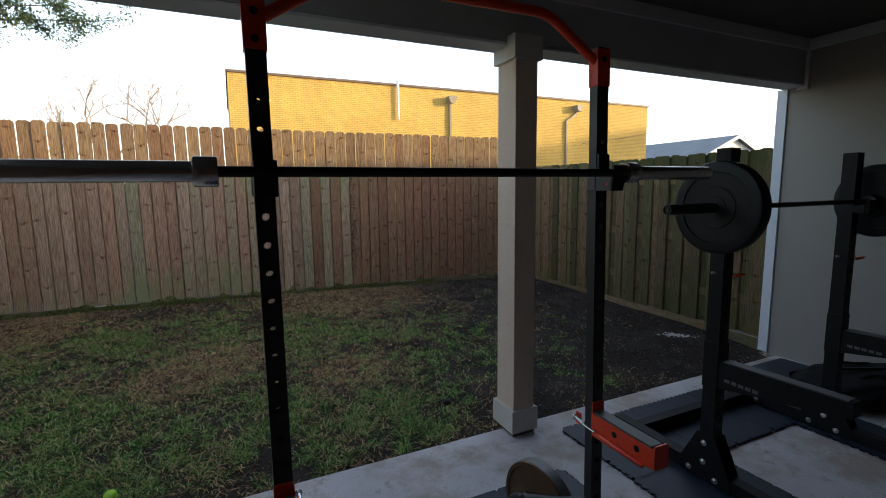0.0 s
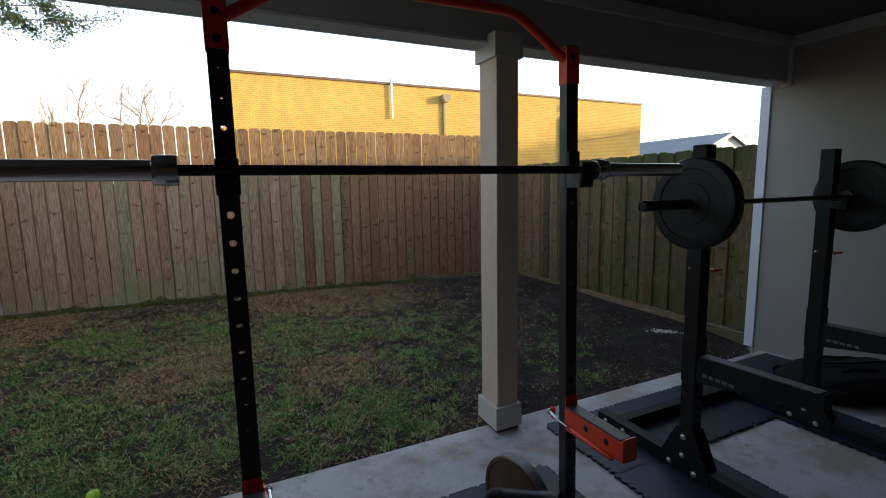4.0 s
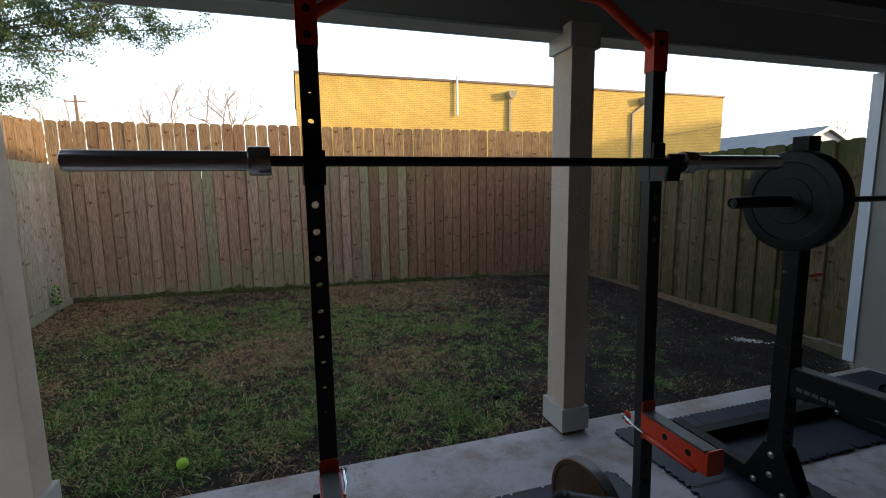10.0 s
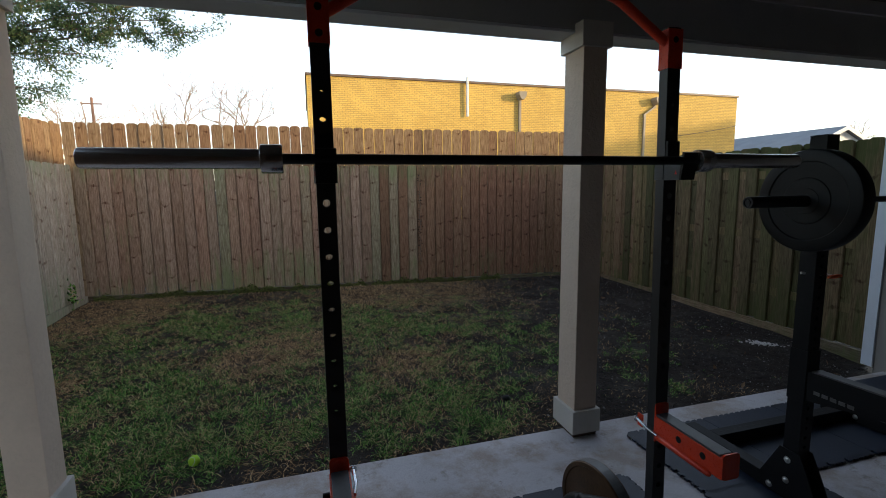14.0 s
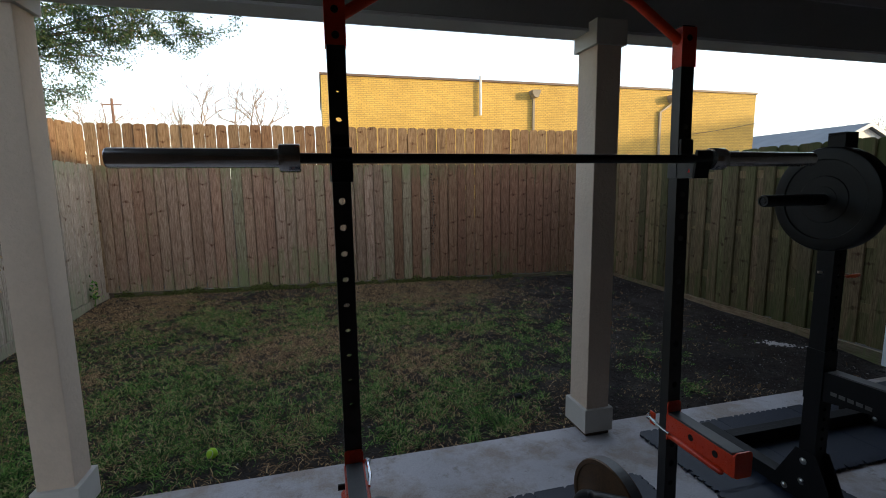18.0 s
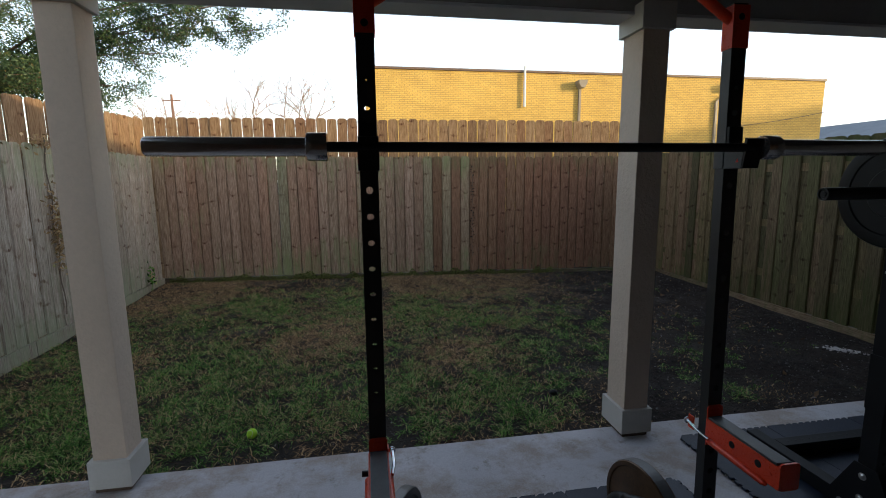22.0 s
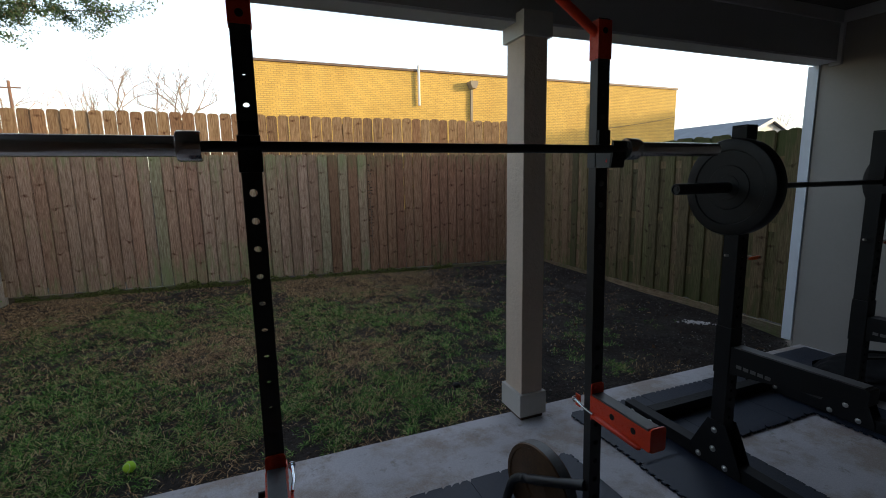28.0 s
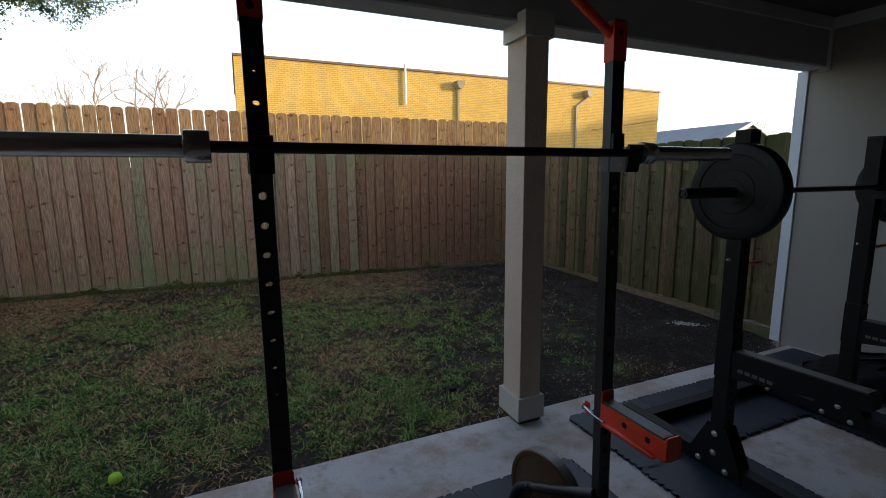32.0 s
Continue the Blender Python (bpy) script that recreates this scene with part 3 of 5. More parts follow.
part("coping", boxed(bx0 - 0.05, bx1 + 0.05, -0.06, 9.05, bz + 0.002, bz + 0.10, bevel=0.01), COPING, building, "brown metal parapet coping")
WHITE_PIPE = grained("white_pvc", (0.72, 0.70, 0.66), (0.80, 0.78, 0.74), 0.5, big=3, fine=40, relief=0.05)
pipe = part("vent_pipe", rodded((7.0, -0.12, 4.76), (7.0, -0.12, 6.45), 0.055), WHITE_PIPE, building, "white vertical vent pipe", smooth=True)
for px, top_z, jog in ((9.58, 5.90, 0.0), (17.05, 5.95, 0.6)):
    head_bm = prismed([(-0.19, top_z), (0.19, top_z), (0.19, top_z - 0.13), (0.09, top_z - 0.32), (-0.09, top_z - 0.32), (-0.19, top_z - 0.13)], "y", -0.42, -0.01)
    bmesh.ops.translate(head_bm, verts=head_bm.verts, vec=(px, 0, 0))
    part("rain_head", head_bm, SPOUT, building, "tan metal rain collector box")
    pts = [(px, -0.08, top_z - 0.3), (px, -0.08, top_z - 0.42), (px - jog, -0.08, top_z - 0.45 - jog * 0.6), (px - jog, -0.08, 0.0)]
    tube("downspout", pts, 0.05, SPOUT, building, square=True)
tube("cable", [(17.4, -0.2, 3.98), (19.5, -0.2, 4.25), (21.0, -0.2, 4.48), (22.3, -0.2, 4.72)], 0.014, COPING, building, "thin service cable")


# ---- neighbours and distance ----
NEIGHBOUR_WHITE = grained("white_siding", (0.66, 0.66, 0.66), (0.76, 0.76, 0.75), 0.6, big=1, fine=12, relief=0.2)
GREY_SHINGLE = grained("blue_grey_shingle", (0.15, 0.17, 0.20), (0.22, 0.245, 0.28), 0.9, big=0.8, fine=9, relief=0.4)
nh = thing("neighbour_house", "small house with blue-grey shingle roof and white gable", "house", at=Matrix.Translation((35.1, 22.7, -0.1)))
part("wall", prismed([(-5.0, -0.1), (5.0, -0.1), (5.0, 3.18), (0, 5.3), (-5.0, 3.18)], "y", 0.35, 15.4), NEIGHBOUR_WHITE, nh)
for s in (-1, 1):
    part("roof_slope", prismed([(0, 5.51), (s * 5.74, 3.07), (s * 5.74, 2.90), (0, 5.34)], "y", 0.0, 15.8), GREY_SHINGLE, nh)
    part("barge_board", prismed([(0, 5.52), (s * 5.77, 3.085), (s * 5.77, 2.82), (0, 5.26)], "y", -0.04, -0.002), NEIGHBOUR_WHITE, nh, "white barge board")

BARK = grained("bark", (0.10, 0.075, 0.055), (0.20, 0.15, 0.11), 0.95, big=2, fine=20, relief=0.6, depth=0.02)
PALE_BARK = grained("pale_bark", (0.26, 0.19, 0.135), (0.40, 0.30, 0.22), 0.95, big=2, fine=20, relief=0.3)
POLE_WOOD = grained("pole_wood", (0.20, 0.11, 0.075), (0.28, 0.16, 0.11), 0.9, big=2, fine=20, relief=0.3)


def limb(bm, a, b, ra, rb, seg=6):
    rod(bm, a, b, ra, seg=seg, r2=rb)


def bare_tree(x, y, height, seed, label="leafless winter tree beyond the fence", spread=0.75):
    rnd = random.Random(seed)
    tree = thing("bare_tree", label, "tree", "leafless trees", Matrix.Translation((x, y, -0.1)))
    bm = bmesh.new()
    twigs = bmesh.new()

    def grow(p, d, length, r, level):
        q = p + d * length
        limb(bm if level < 3 else twigs, p, q, r, r * 0.66, 6 if level < 2 else 4)
        if level == 6:
            return
        for _ in range(3 if level in (1, 3) else 2):
            e = Vector((rnd.uniform(-1, 1), rnd.uniform(-1, 1), rnd.uniform(-0.25, 0.9)))
            grow(q - d * length * rnd.uniform(0, 0.25), (d * (0.9 - 0.05 * level) + e * spread).normalized(), length * rnd.uniform(0.62, 0.86), r * 0.64, level + 1)
    grow(Vector((0, 0, 0)), Vector((rnd.uniform(-0.08, 0.08), 0, 1)).normalized(), height * 0.36, height * 0.017, 0)
    part("trunk", bm, PALE_BARK, tree)
    tagged(part("brushwood", twigs, PALE_BARK, tree), kind="stuff")
    return tree


bare_tree(-11.6, 60, 13.4, 41, spread=0.82)
bare_tree(-7.4, 60, 14.6, 47, spread=0.82)
bare_tree(-23.6, 60, 10.8, 13)
bare_tree(-25.6, 58, 11.0, 19)
bare_tree(-16.2, 66, 10.6, 14)
bare_tree(-18.4, 64, 10.2, 15, spread=0.75)
russet = bare_tree(-17.3, 60, 9.6, 31, "small sunlit tree with a thin russet crown", spread=0.9)
bare_tree(-14.0, 61, 10.2, 32, "slim leafless sapling beyond the fence", spread=0.3)
bare_tree(64.5, 41, 8.6, 16, "leafless tree behind the neighbouring house")
bare_tree(61.5, 38, 7.6, 17, "leafless tree behind the neighbouring house")
bare_tree(48, 40, 6.3, 18, "leafless tree behind the neighbouring house")
RUSSET = grained("russet_twigs", (0.42, 0.22, 0.10), (0.55, 0.32, 0.16), 0.9, big=2, fine=20, relief=0.2)
for twig in russet.children:
    twig.data.materials[0] = RUSSET
pole = thing("utility_pole", "reddish wooden utility pole with a crossarm", "pole", at=Matrix.Translation((-22.2, 60, -0.1)))
part("mast", rodded((0, 0, 0), (0, 0, 11.9), 0.19, r2=0.13), POLE_WOOD, pole)
part("crossarm", boxed(-1.0, 1.0, -0.17, -0.06, 11.15, 11.28), POLE_WOOD, pole)
for s in (-0.85, 0.5, 0.85):
    part("insulator", rodded((s, -0.11, 11.285), (s, -0.11, 11.5), 0.05, seg=8), NEIGHBOUR_WHITE, pole)


# ---- leafy tree over the side fence ----
def leaf_mesh(name, centres, size, rng, material, droop=0.0):
    """Many small pointed leaves, each a folded pair of triangles."""
    n = len(centres)
    d = rng.normal(size=(n, 3))
    d[:, 2] -= droop
    d /= np.linalg.norm(d, axis=1, keepdims=True)
    s = np.cross(d, rng.normal(size=(n, 3)))
    s /= np.linalg.norm(s, axis=1, keepdims=True)
    k = size * rng.uniform(0.6, 1.25, (n, 1))
    up = np.cross(d, s) * k * 0.12
    p = np.stack([centres - d * k * 0.5, centres + s * k * 0.24 + up, centres + d * k * 0.5, centres - s * k * 0.24 + up], 1).reshape(-1, 3)
    me = bpy.data.meshes.new(name)
    idx = (np.arange(n)[:, None] * 4 + np.array([0, 1, 2, 0, 2, 3])).ravel()
    me.vertices.add(4 * n)
    me.vertices.foreach_set("co", p.ravel())
    me.loops.add(6 * n)
    me.loops.foreach_set("vertex_index", idx)
    me.polygons.add(2 * n)
    me.polygons.foreach_set("loop_start", np.arange(2 * n) * 3)
    me.update(calc_edges=True)
    me.materials.append(material)
    return me


def island_tones(name, stops, rough=0.6, through_light=0.0, gloss=0.3):
    m, t, n, l, b = nodes_of(name)
    g = n.new("ShaderNodeNewGeometry")
    l.new(ramp(t, g.outputs["Random Per Island"], stops), b.inputs["Base Color"])
    b.inputs["Roughness"].default_value = rough
    b.inputs["Specular IOR Level"].default_value = gloss
    if through_light:
        tr = n.new("ShaderNodeBsdfTranslucent")
        l.new(ramp(t, g.outputs["Random Per Island"], stops), tr.inputs["Color"])
        mx = n.new("ShaderNodeMixShader")
        mx.inputs[0].default_value = through_light
        l.new(b.outputs[0], mx.inputs[1])
        l.new(tr.outputs[0], mx.inputs[2])
        l.new(mx.outputs[0], n["Material Output"].inputs["Surface"])
    return m


OAK_LEAF = island_tones("oak_leaf", ((0.0, (0.055, 0.10, 0.055)), (0.5, (0.095, 0.155, 0.075)), (0.9, (0.14, 0.205, 0.085)), (1.0, (0.21, 0.17, 0.065))), 0.32, 0.5)
oak = thing("leafy_tree", "evergreen oak with small dark leaves reaching over the fence", "tree", at=Matrix.Translation((-8.2, 9.6, -0.1)))
oak_rnd = random.Random(4)
wood = bmesh.new()
rod(wood, (0, 0, 0), (0.3, -0.2, 2.6), 0.32, 12, 0.26)
rng = np.random.default_rng(12)
centres = []
hub = Vector((0.3, -0.2, 2.6))


def spray(start, end, r, count, width, sag=0.25):
    """A limb with side twigs and leaves round them."""
    a, b = Vector(start), Vector(end)
    prev = a
    steps = 9
    for i in range(1, steps + 1):
        f = i / steps
        q = a.lerp(b, f) + Vector((0.1 * math.sin(7 * f + a.x), 0.12 * math.cos(5 * f + b.z), 0.35 * math.sin(f * 3.1) - sag * f * f))
        rod(wood, prev, q, r * (1 - 0.85 * (i - 1) / steps), 6, r * (1 - 0.85 * f))
        for k in range(7):
            e = Vector((oak_rnd.uniform(-1, 1), oak_rnd.uniform(-1, 1), oak_rnd.uniform(-0.7, 0.45)))
            e = e.normalized() * width * oak_rnd.uniform(0.4, 1.0) * (0.35 + 0.65 * min(f * 1.6, 1))
            tip = q + e
            rod(wood, q, tip, 0.007, 4, 0.002)
            if f > 0.25:
                m = int(count / steps / 7)
                s = rng.uniform(0.15, 1.1, (m, 1))
                centres.append(np.array(q) + s * np.array(e) + rng.normal(size=(m, 3)) * np.array((0.075, 0.075, 0.065)) * (0.6 + width * 0.5))
        prev = q


for end, count, width in (((6.9, -0.9, 5.05), 3000, 0.5), ((6.2, -0.2, 4.7), 3200, 0.5), ((5.2, -1.2, 4.85), 3400, 0.6), ((5.5, 0.4, 5.5), 3600, 0.8),
                          ((3.75, -0.6, 3.55), 2400, 0.5), ((3.7, 0.3, 3.75), 2600, 0.6), ((5.3, -0.7, 4.55), 3000, 0.6), ((4.7, -0.4, 4.2), 3000, 0.6), ((5.9, -0.6, 4.75), 2600, 0.5), ((3.6, -1.6, 3.6), 3600, 0.7), ((3.0, -2.6, 3.9), 4200, 0.8), ((2.4, -3.2, 3.3), 3600, 0.7),
                          ((3.4, -1.8, 5.0), 4200, 0.9), ((4.6, -2.2, 5.4), 3600, 0.8), ((1.6, -3.4, 4.6), 3600, 0.9), ((2.2, -2.2, 2.9), 3000, 0.6), ((3.9, -2.4, 4.6), 3000, 0.6),
                          ((2.6, 1.0, 5.8), 2400, 1.0), ((-1.5, -1.5, 5.6), 1800, 1.0), ((-1.0, 2.0, 5.8), 1800, 1.0), ((0.8, 0.4, 6.8), 2200, 1.1)):
    spray(hub, end, 0.04, int(count * 2.1), width)
part("trunk", wood, BARK, oak, "dark branching trunk and limbs")
crown = new("crown", leaf_mesh("crown", np.concatenate(centres), 0.052, rng, OAK_LEAF, 0.4))
crown.parent = oak
tagged(crown, "small dark green leaves in loose sprays", kind="stuff")


# unseen evergreen beside the house, added and sized to shade the brick building
shade_tree = thing("unseen_evergreen", "dense unseen evergreen added to shade the brick building", "tree", at=Matrix.Translation((43.8, 5.0, -0.1)))
wood = bmesh.new()
rod(wood, (0, 0, 0), (0.1, 0.1, 6.5), 0.2, 10, 0.07)
clumps = []
for k in range(120):
    reach = oak_rnd.uniform(-4.6, 4.2)
    h = oak_rnd.uniform(4.2, 8.35 + 0.13 * reach)
    tip = Vector((reach, oak_rnd.uniform(-1.2, 1.2), h))
    rod(wood, (0.08 + reach * 0.3, 0.08, max(h - 1.4, 3)), tip, 0.035, 5, 0.008)
    clumps.append(np.array(tip) + rng.normal(size=(220, 3)) * np.array((0.42, 0.34, 0.26)))
part("trunk", wood, BARK, shade_tree)
ob = new("crown", leaf_mesh("crown", np.concatenate(clumps), 0.16, rng, OAK_LEAF, 0.4))
ob.parent = shade_tree
tagged(ob, "dense dark green foliage", kind="stuff")


# ---- lawn ----
WORN = ((-0.25, 4.95, 0.55), (-0.6, 4.6, 0.35), (0.87, 4.14, 0.35), (-2.6, 7.0, 0.9), (-2.9, 6.4, 0.5), (1.9, 6.9, 0.9), (0.9, 7.1, 0.7), (-2.2, 4.4, 0.3))
BARE = ((0.1, 2.85, 0.25), (-0.7, 3.45, 0.2), (1.55, 2.9, 0.3), (-0.5, 2.7, 0.2), (2.3, 3.5, 0.35))


def worn(x, y):
    """Places where the grass has died back to thatch."""
    return sum(math.exp(-((x - a) ** 2 + (y - b) ** 2) / r / r) for a, b, r in WORN)


def bare(x, y):
    """Trodden places with hardly anything on the soil."""
    return sum(math.exp(-((x - a) ** 2 + (y - b) ** 2) / r / r) for a, b, r in BARE)


def density(x, y):
    """How much living grass stands at a place: patchy, thin by the fences and in the damp corner."""
    f = 0.60 + 0.20 * max(0, -x) * max(0, 1 - (y - 2.6) / 3) + 0.4 * noise.noise((x * 0.75 + 4, y * 0.9, 0.0)) + 0.75 * noise.noise((x * 2.3, y * 2.3, 5.0)) + 1.35 * noise.noise((x * 6, y * 6, 9.0))
    f -= max(0, (x - 1.1)) * 0.42 + max(0, (y - 6.3)) * 0.5 + max(0, (-2.3 - x)) * 0.3
    f -= 0.9 * max(0, 1 - (y - 2.62) / 0.22) + 0.45 * worn(x, y) + 0.3 * bare(x, y) + 0.12 * max(0, 1 - (y - 2.6) / 0.7) * (x > -0.8)
    return f


def blades(name, items, material, label):
    """items: root, lean vector, width. Each blade is a bent strip that ends in a point."""
    root, lean, width = (np.array(a, dtype=float) for a in items)
    n = len(root)
    side = np.cross(lean, np.array((0, 0, 1.0)))
    side /= np.linalg.norm(side, axis=1, keepdims=True) + 1e-9
    w = width[:, None]
    mid = root + lean * 0.55 + np.array((0, 0, 0.18)) * np.linalg.norm(lean, axis=1, keepdims=True)
    tip = root + lean
    p = np.stack([root - side * w, root + side * w, mid - side * w * 0.8, mid + side * w * 0.8, tip], 1).reshape(-1, 3)
    idx = (np.arange(n)[:, None] * 5 + np.array([0, 1, 3, 0, 3, 2, 2, 3, 4])).ravel()
    me = bpy.data.meshes.new(name)
    me.vertices.add(5 * n)
    me.vertices.foreach_set("co", p.ravel())
    me.loops.add(9 * n)
    me.loops.foreach_set("vertex_index", idx)
    me.polygons.add(3 * n)
    me.polygons.foreach_set("loop_start", np.arange(3 * n) * 3)
    me.update(calc_edges=True)
    me.materials.append(material)
    return tagged(new(name, me), label, "grass", kind="stuff")


GRASS = island_tones("grass_blade", ((0.0, (0.006, 0.016, 0.004)), (0.34, (0.034, 0.095, 0.012)), (0.62, (0.115, 0.28, 0.045)), (0.80, (0.31, 0.50, 0.14)), (0.90, (0.45, 0.39, 0.18)), (1.0, (0.50, 0.37, 0.20))), 0.5, 0.2, gloss=0.12)
STRAW = island_tones("dry_grass", ((0.0, (0.05, 0.033, 0.02)), (0.35, (0.17, 0.108, 0.062)), (0.68, (0.46, 0.285, 0.145)), (1.0, (0.74, 0.53, 0.30))), 0.8, 0.1, gloss=0.1)
g_rnd = random.Random(21)
roots, leans, widths = [], [], []
sr, sl, sw_ = [], [], []
for _ in range(72000):                          # tufts: blades that spread from a common crown
    x = g_rnd.uniform(-3.12, 4.85)
    y = SLAB_EDGE + 0.01 + g_rnd.random() ** 1.25 * (back_y(x) - SLAB_EDGE - 0.06)
    d = density(x, y)
    if g_rnd.random() < d * 0.62 + 0.10:
        lush = 0.7 + 0.5 * min(max(d, 0), 1.3)
        for _ in range(g_rnd.randint(3, 9)):
            a, tilt, h = g_rnd.uniform(0, math.tau), g_rnd.uniform(0.9, 1.62), g_rnd.uniform(0.020, 0.078) * lush
            off = g_rnd.uniform(0.0, 0.018)
            px, py = x + math.cos(a) * off, y + math.sin(a) * off
            roots.append((px, py, lawn_z(px, py) - 0.003))
            leans.append((math.cos(a) * math.sin(tilt) * h, math.sin(a) * math.sin(tilt) * h, math.cos(tilt) * h * 0.8))
            widths.append(g_rnd.uniform(0.0013, 0.0030) * (1 + (y - 2.6) * 0.06))
for _ in range(70000):                          # dead stems and thatch lying flat, thick where the grass is worn away
    x = g_rnd.uniform(-3.12, 4.85)
    y = SLAB_EDGE + 0.01 + g_rnd.random() ** 1.25 * (back_y(x) - SLAB_EDGE - 0.06)
    dead = 0.42 + 1.2 * worn(x, y) + 0.5 * noise.noise((x * 2.0, y * 2.0, 21.0)) - 0.17 * max(0, x - 1.3) - 0.2 * bare(x, y) - 0.1 * max(0, 1 - (y - 2.6) / 1.4)
    if g_rnd.random() < dead:
        for _ in range(g_rnd.randint(1, 3) + (2 if worn(x, y) > 0.45 else 0)):
            a, h = g_rnd.uniform(0, math.tau), g_rnd.uniform(0.015, 0.07) * (1.0 if x < 1.6 else 0.6)
            px, py = x + g_rnd.uniform(-0.03, 0.03), y + g_rnd.uniform(-0.03, 0.03)
            sr.append((px, py, lawn_z(px, py) + g_rnd.uniform(0.001, 0.014)))
            sl.append((math.cos(a) * h, math.sin(a) * h, g_rnd.uniform(-0.003, 0.016)))
            sw_.append(g_rnd.uniform(0.0012, 0.0028) * (1 + (y - 2.6) * 0.09))
blades("lawn_grass", (roots, leans, widths), GRASS, "patchy short green lawn grass on bare soil")
blades("dry_thatch", (sr, sl, sw_), STRAW, "dry straw-coloured thatch lying between the grass")

# moss and fine shoots that creep up the foot of the end fence in ragged clumps
MOSS = island_tones("fence_moss", ((0.0, (0.045, 0.055, 0.015)), (0.5, (0.115, 0.135, 0.04)), (1.0, (0.20, 0.22, 0.07))), 0.8, 0.1, gloss=0.05)
m_rnd = random.Random(77)
mr, ml, mw = [], [], []
for _ in range(14000):
    x = m_rnd.uniform(-3.1, 3.2)
    reach = 0.062 + 0.07 * noise.noise((x * 1.7, 3.0, 1.0)) + 0.09 * noise.noise((x * 7.0, 8.0, 2.0))
    h = m_rnd.random() ** 1.4 * 0.22
    if h > reach:
        continue
    foot = lawn_z(x, back_y(x) - 0.05)
    near = 0.026 if foot + h < 0.115 else 0.004
    mr.append((x, back_y(x) - near - m_rnd.uniform(0.0, 0.008), foot + h))
    ml.append((m_rnd.uniform(-0.003, 0.003), m_rnd.uniform(-0.007, -0.003), m_rnd.uniform(0.008, 0.026)))
    mw.append(m_rnd.uniform(0.004, 0.009))
tagged(blades("fence_moss", (mr, ml, mw), MOSS, "ragged green moss"), "ragged green moss along the foot of the fence", "moss", kind="stuff")

# crumbs and small clods of damp earth where nothing grows
CLOD = island_tones("damp_clod", ((0.0, (0.018, 0.0155, 0.015)), (0.5, (0.038, 0.033, 0.033)), (0.82, (0.10, 0.09, 0.092)), (1.0, (0.26, 0.24, 0.24))), 0.4)
shape = np.array([(1, 0, 0), (-1, 0, 0), (0, 1, 0), (0, -1, 0), (0, 0, 1), (0, 0, -0.6)], dtype=float)
hull = np.array([(0, 2, 4), (2, 1, 4), (1, 3, 4), (3, 0, 4), (2, 0, 5), (1, 2, 5), (3, 1, 5), (0, 3, 5)])
corners, clod_n = [], 0
for _ in range(42000):
    x, y = g_rnd.uniform(-3.1, 4.85), g_rnd.uniform(SLAB_EDGE + 0.03, 7.8)
    if y > back_y(x) - 0.04 or g_rnd.random() > 0.16 + 0.42 * max(0, x - 1.2) + 0.5 * bare(x, y) + 0.5 * max(0, y - 6.9) + 0.6 * max(0, 0.3 - (y - SLAB_EDGE)):
        continue
    size = 0.003 + 0.0095 * g_rnd.random() ** 3.2
    turned = np.array(pose(0, 0, 0, g_rnd.uniform(0, 360), g_rnd.uniform(0, 360), g_rnd.uniform(0, 360)).to_3x3())
    corners.append((shape * rng.uniform(0.6, 1.2, (6, 1)) * size) @ turned.T + np.array((x, y, lawn_z(x, y) + size * 0.25)))
    clod_n += 1
me = bpy.data.meshes.new("soil_clods")
me.from_pydata(np.concatenate(corners).tolist(), [], (np.arange(clod_n)[:, None, None] * 6 + hull[None]).reshape(-1, 3).tolist())
me.materials.append(CLOD)
tagged(new("soil_clods", me), "dark damp crumbs and clods on the bare soil", "soil", kind="stuff")

bm = bmesh.new()
PALE = grained("pale_sand", (0.50, 0.47, 0.45), (0.66, 0.62, 0.60), 0.9, big=12, fine=90, relief=0.3)
for i in range(130):
    f = g_rnd.gauss(0, 0.32)
    x, y = 4.49 + 0.17 * f + g_rnd.gauss(0, 0.022), 3.46 - 0.17 * f + g_rnd.gauss(0, 0.03)
    s = g_rnd.uniform(0.003, 0.011)
    box(bm, x - s, x + s, y - s * 0.8, y + s * 0.8, lawn_z(x, y) - 0.004, lawn_z(x, y) + s * 0.5)
tagged(finish("pale_crumbs", bm, PALE), "pale crumbs of sand scattered on the damp soil", "sand", kind="stuff")

BALL = grained("tennis_felt", (0.36, 0.62, 0.03), (0.46, 0.74, 0.06), 0.95, big=40, fine=300, relief=0.6, depth=0.002)
ball = thing("tennis_ball", "bright yellow-green tennis ball lying in the grass", "ball", at=pose(-0.727, 2.925, lawn_z(-0.727, 2.925) + 0.036, 20, 35, 10))
bm = bmesh.new()
bmesh.ops.create_uvsphere(bm, u_segments=28, v_segments=18, radius=0.0335)
part("felt", bm, BALL, ball, smooth=True)
seam = []
for i in range(49):
    a = i / 48 * math.tau
    p = Vector((math.cos(a) + 0.32 * math.cos(3 * a), math.sin(a) - 0.32 * math.sin(3 * a), 1.15 * math.sin(2 * a))).normalized() * 0.0334
    seam.append(p)
tube("seam", seam, 0.0009, TRIM_PAINT, ball)

VINE_LEAF = island_tones("dry_vine", ((0.0, (0.20, 0.125, 0.06)), (0.6, (0.38, 0.25, 0.12)), (0.85, (0.48, 0.34, 0.19)), (1.0, (0.16, 0.18, 0.06))), 0.8)
DRY_ROOT = island_tones("dry_rootlet", ((0.0, (0.03, 0.022, 0.015)), (1.0, (0.08, 0.06, 0.04))), 0.9)
vine = thing("dry_vine", "withered brown vine climbing the side fence", "vine", at=Matrix.Translation((FENCE_LEFT + 0.06, 5.27, 0)))
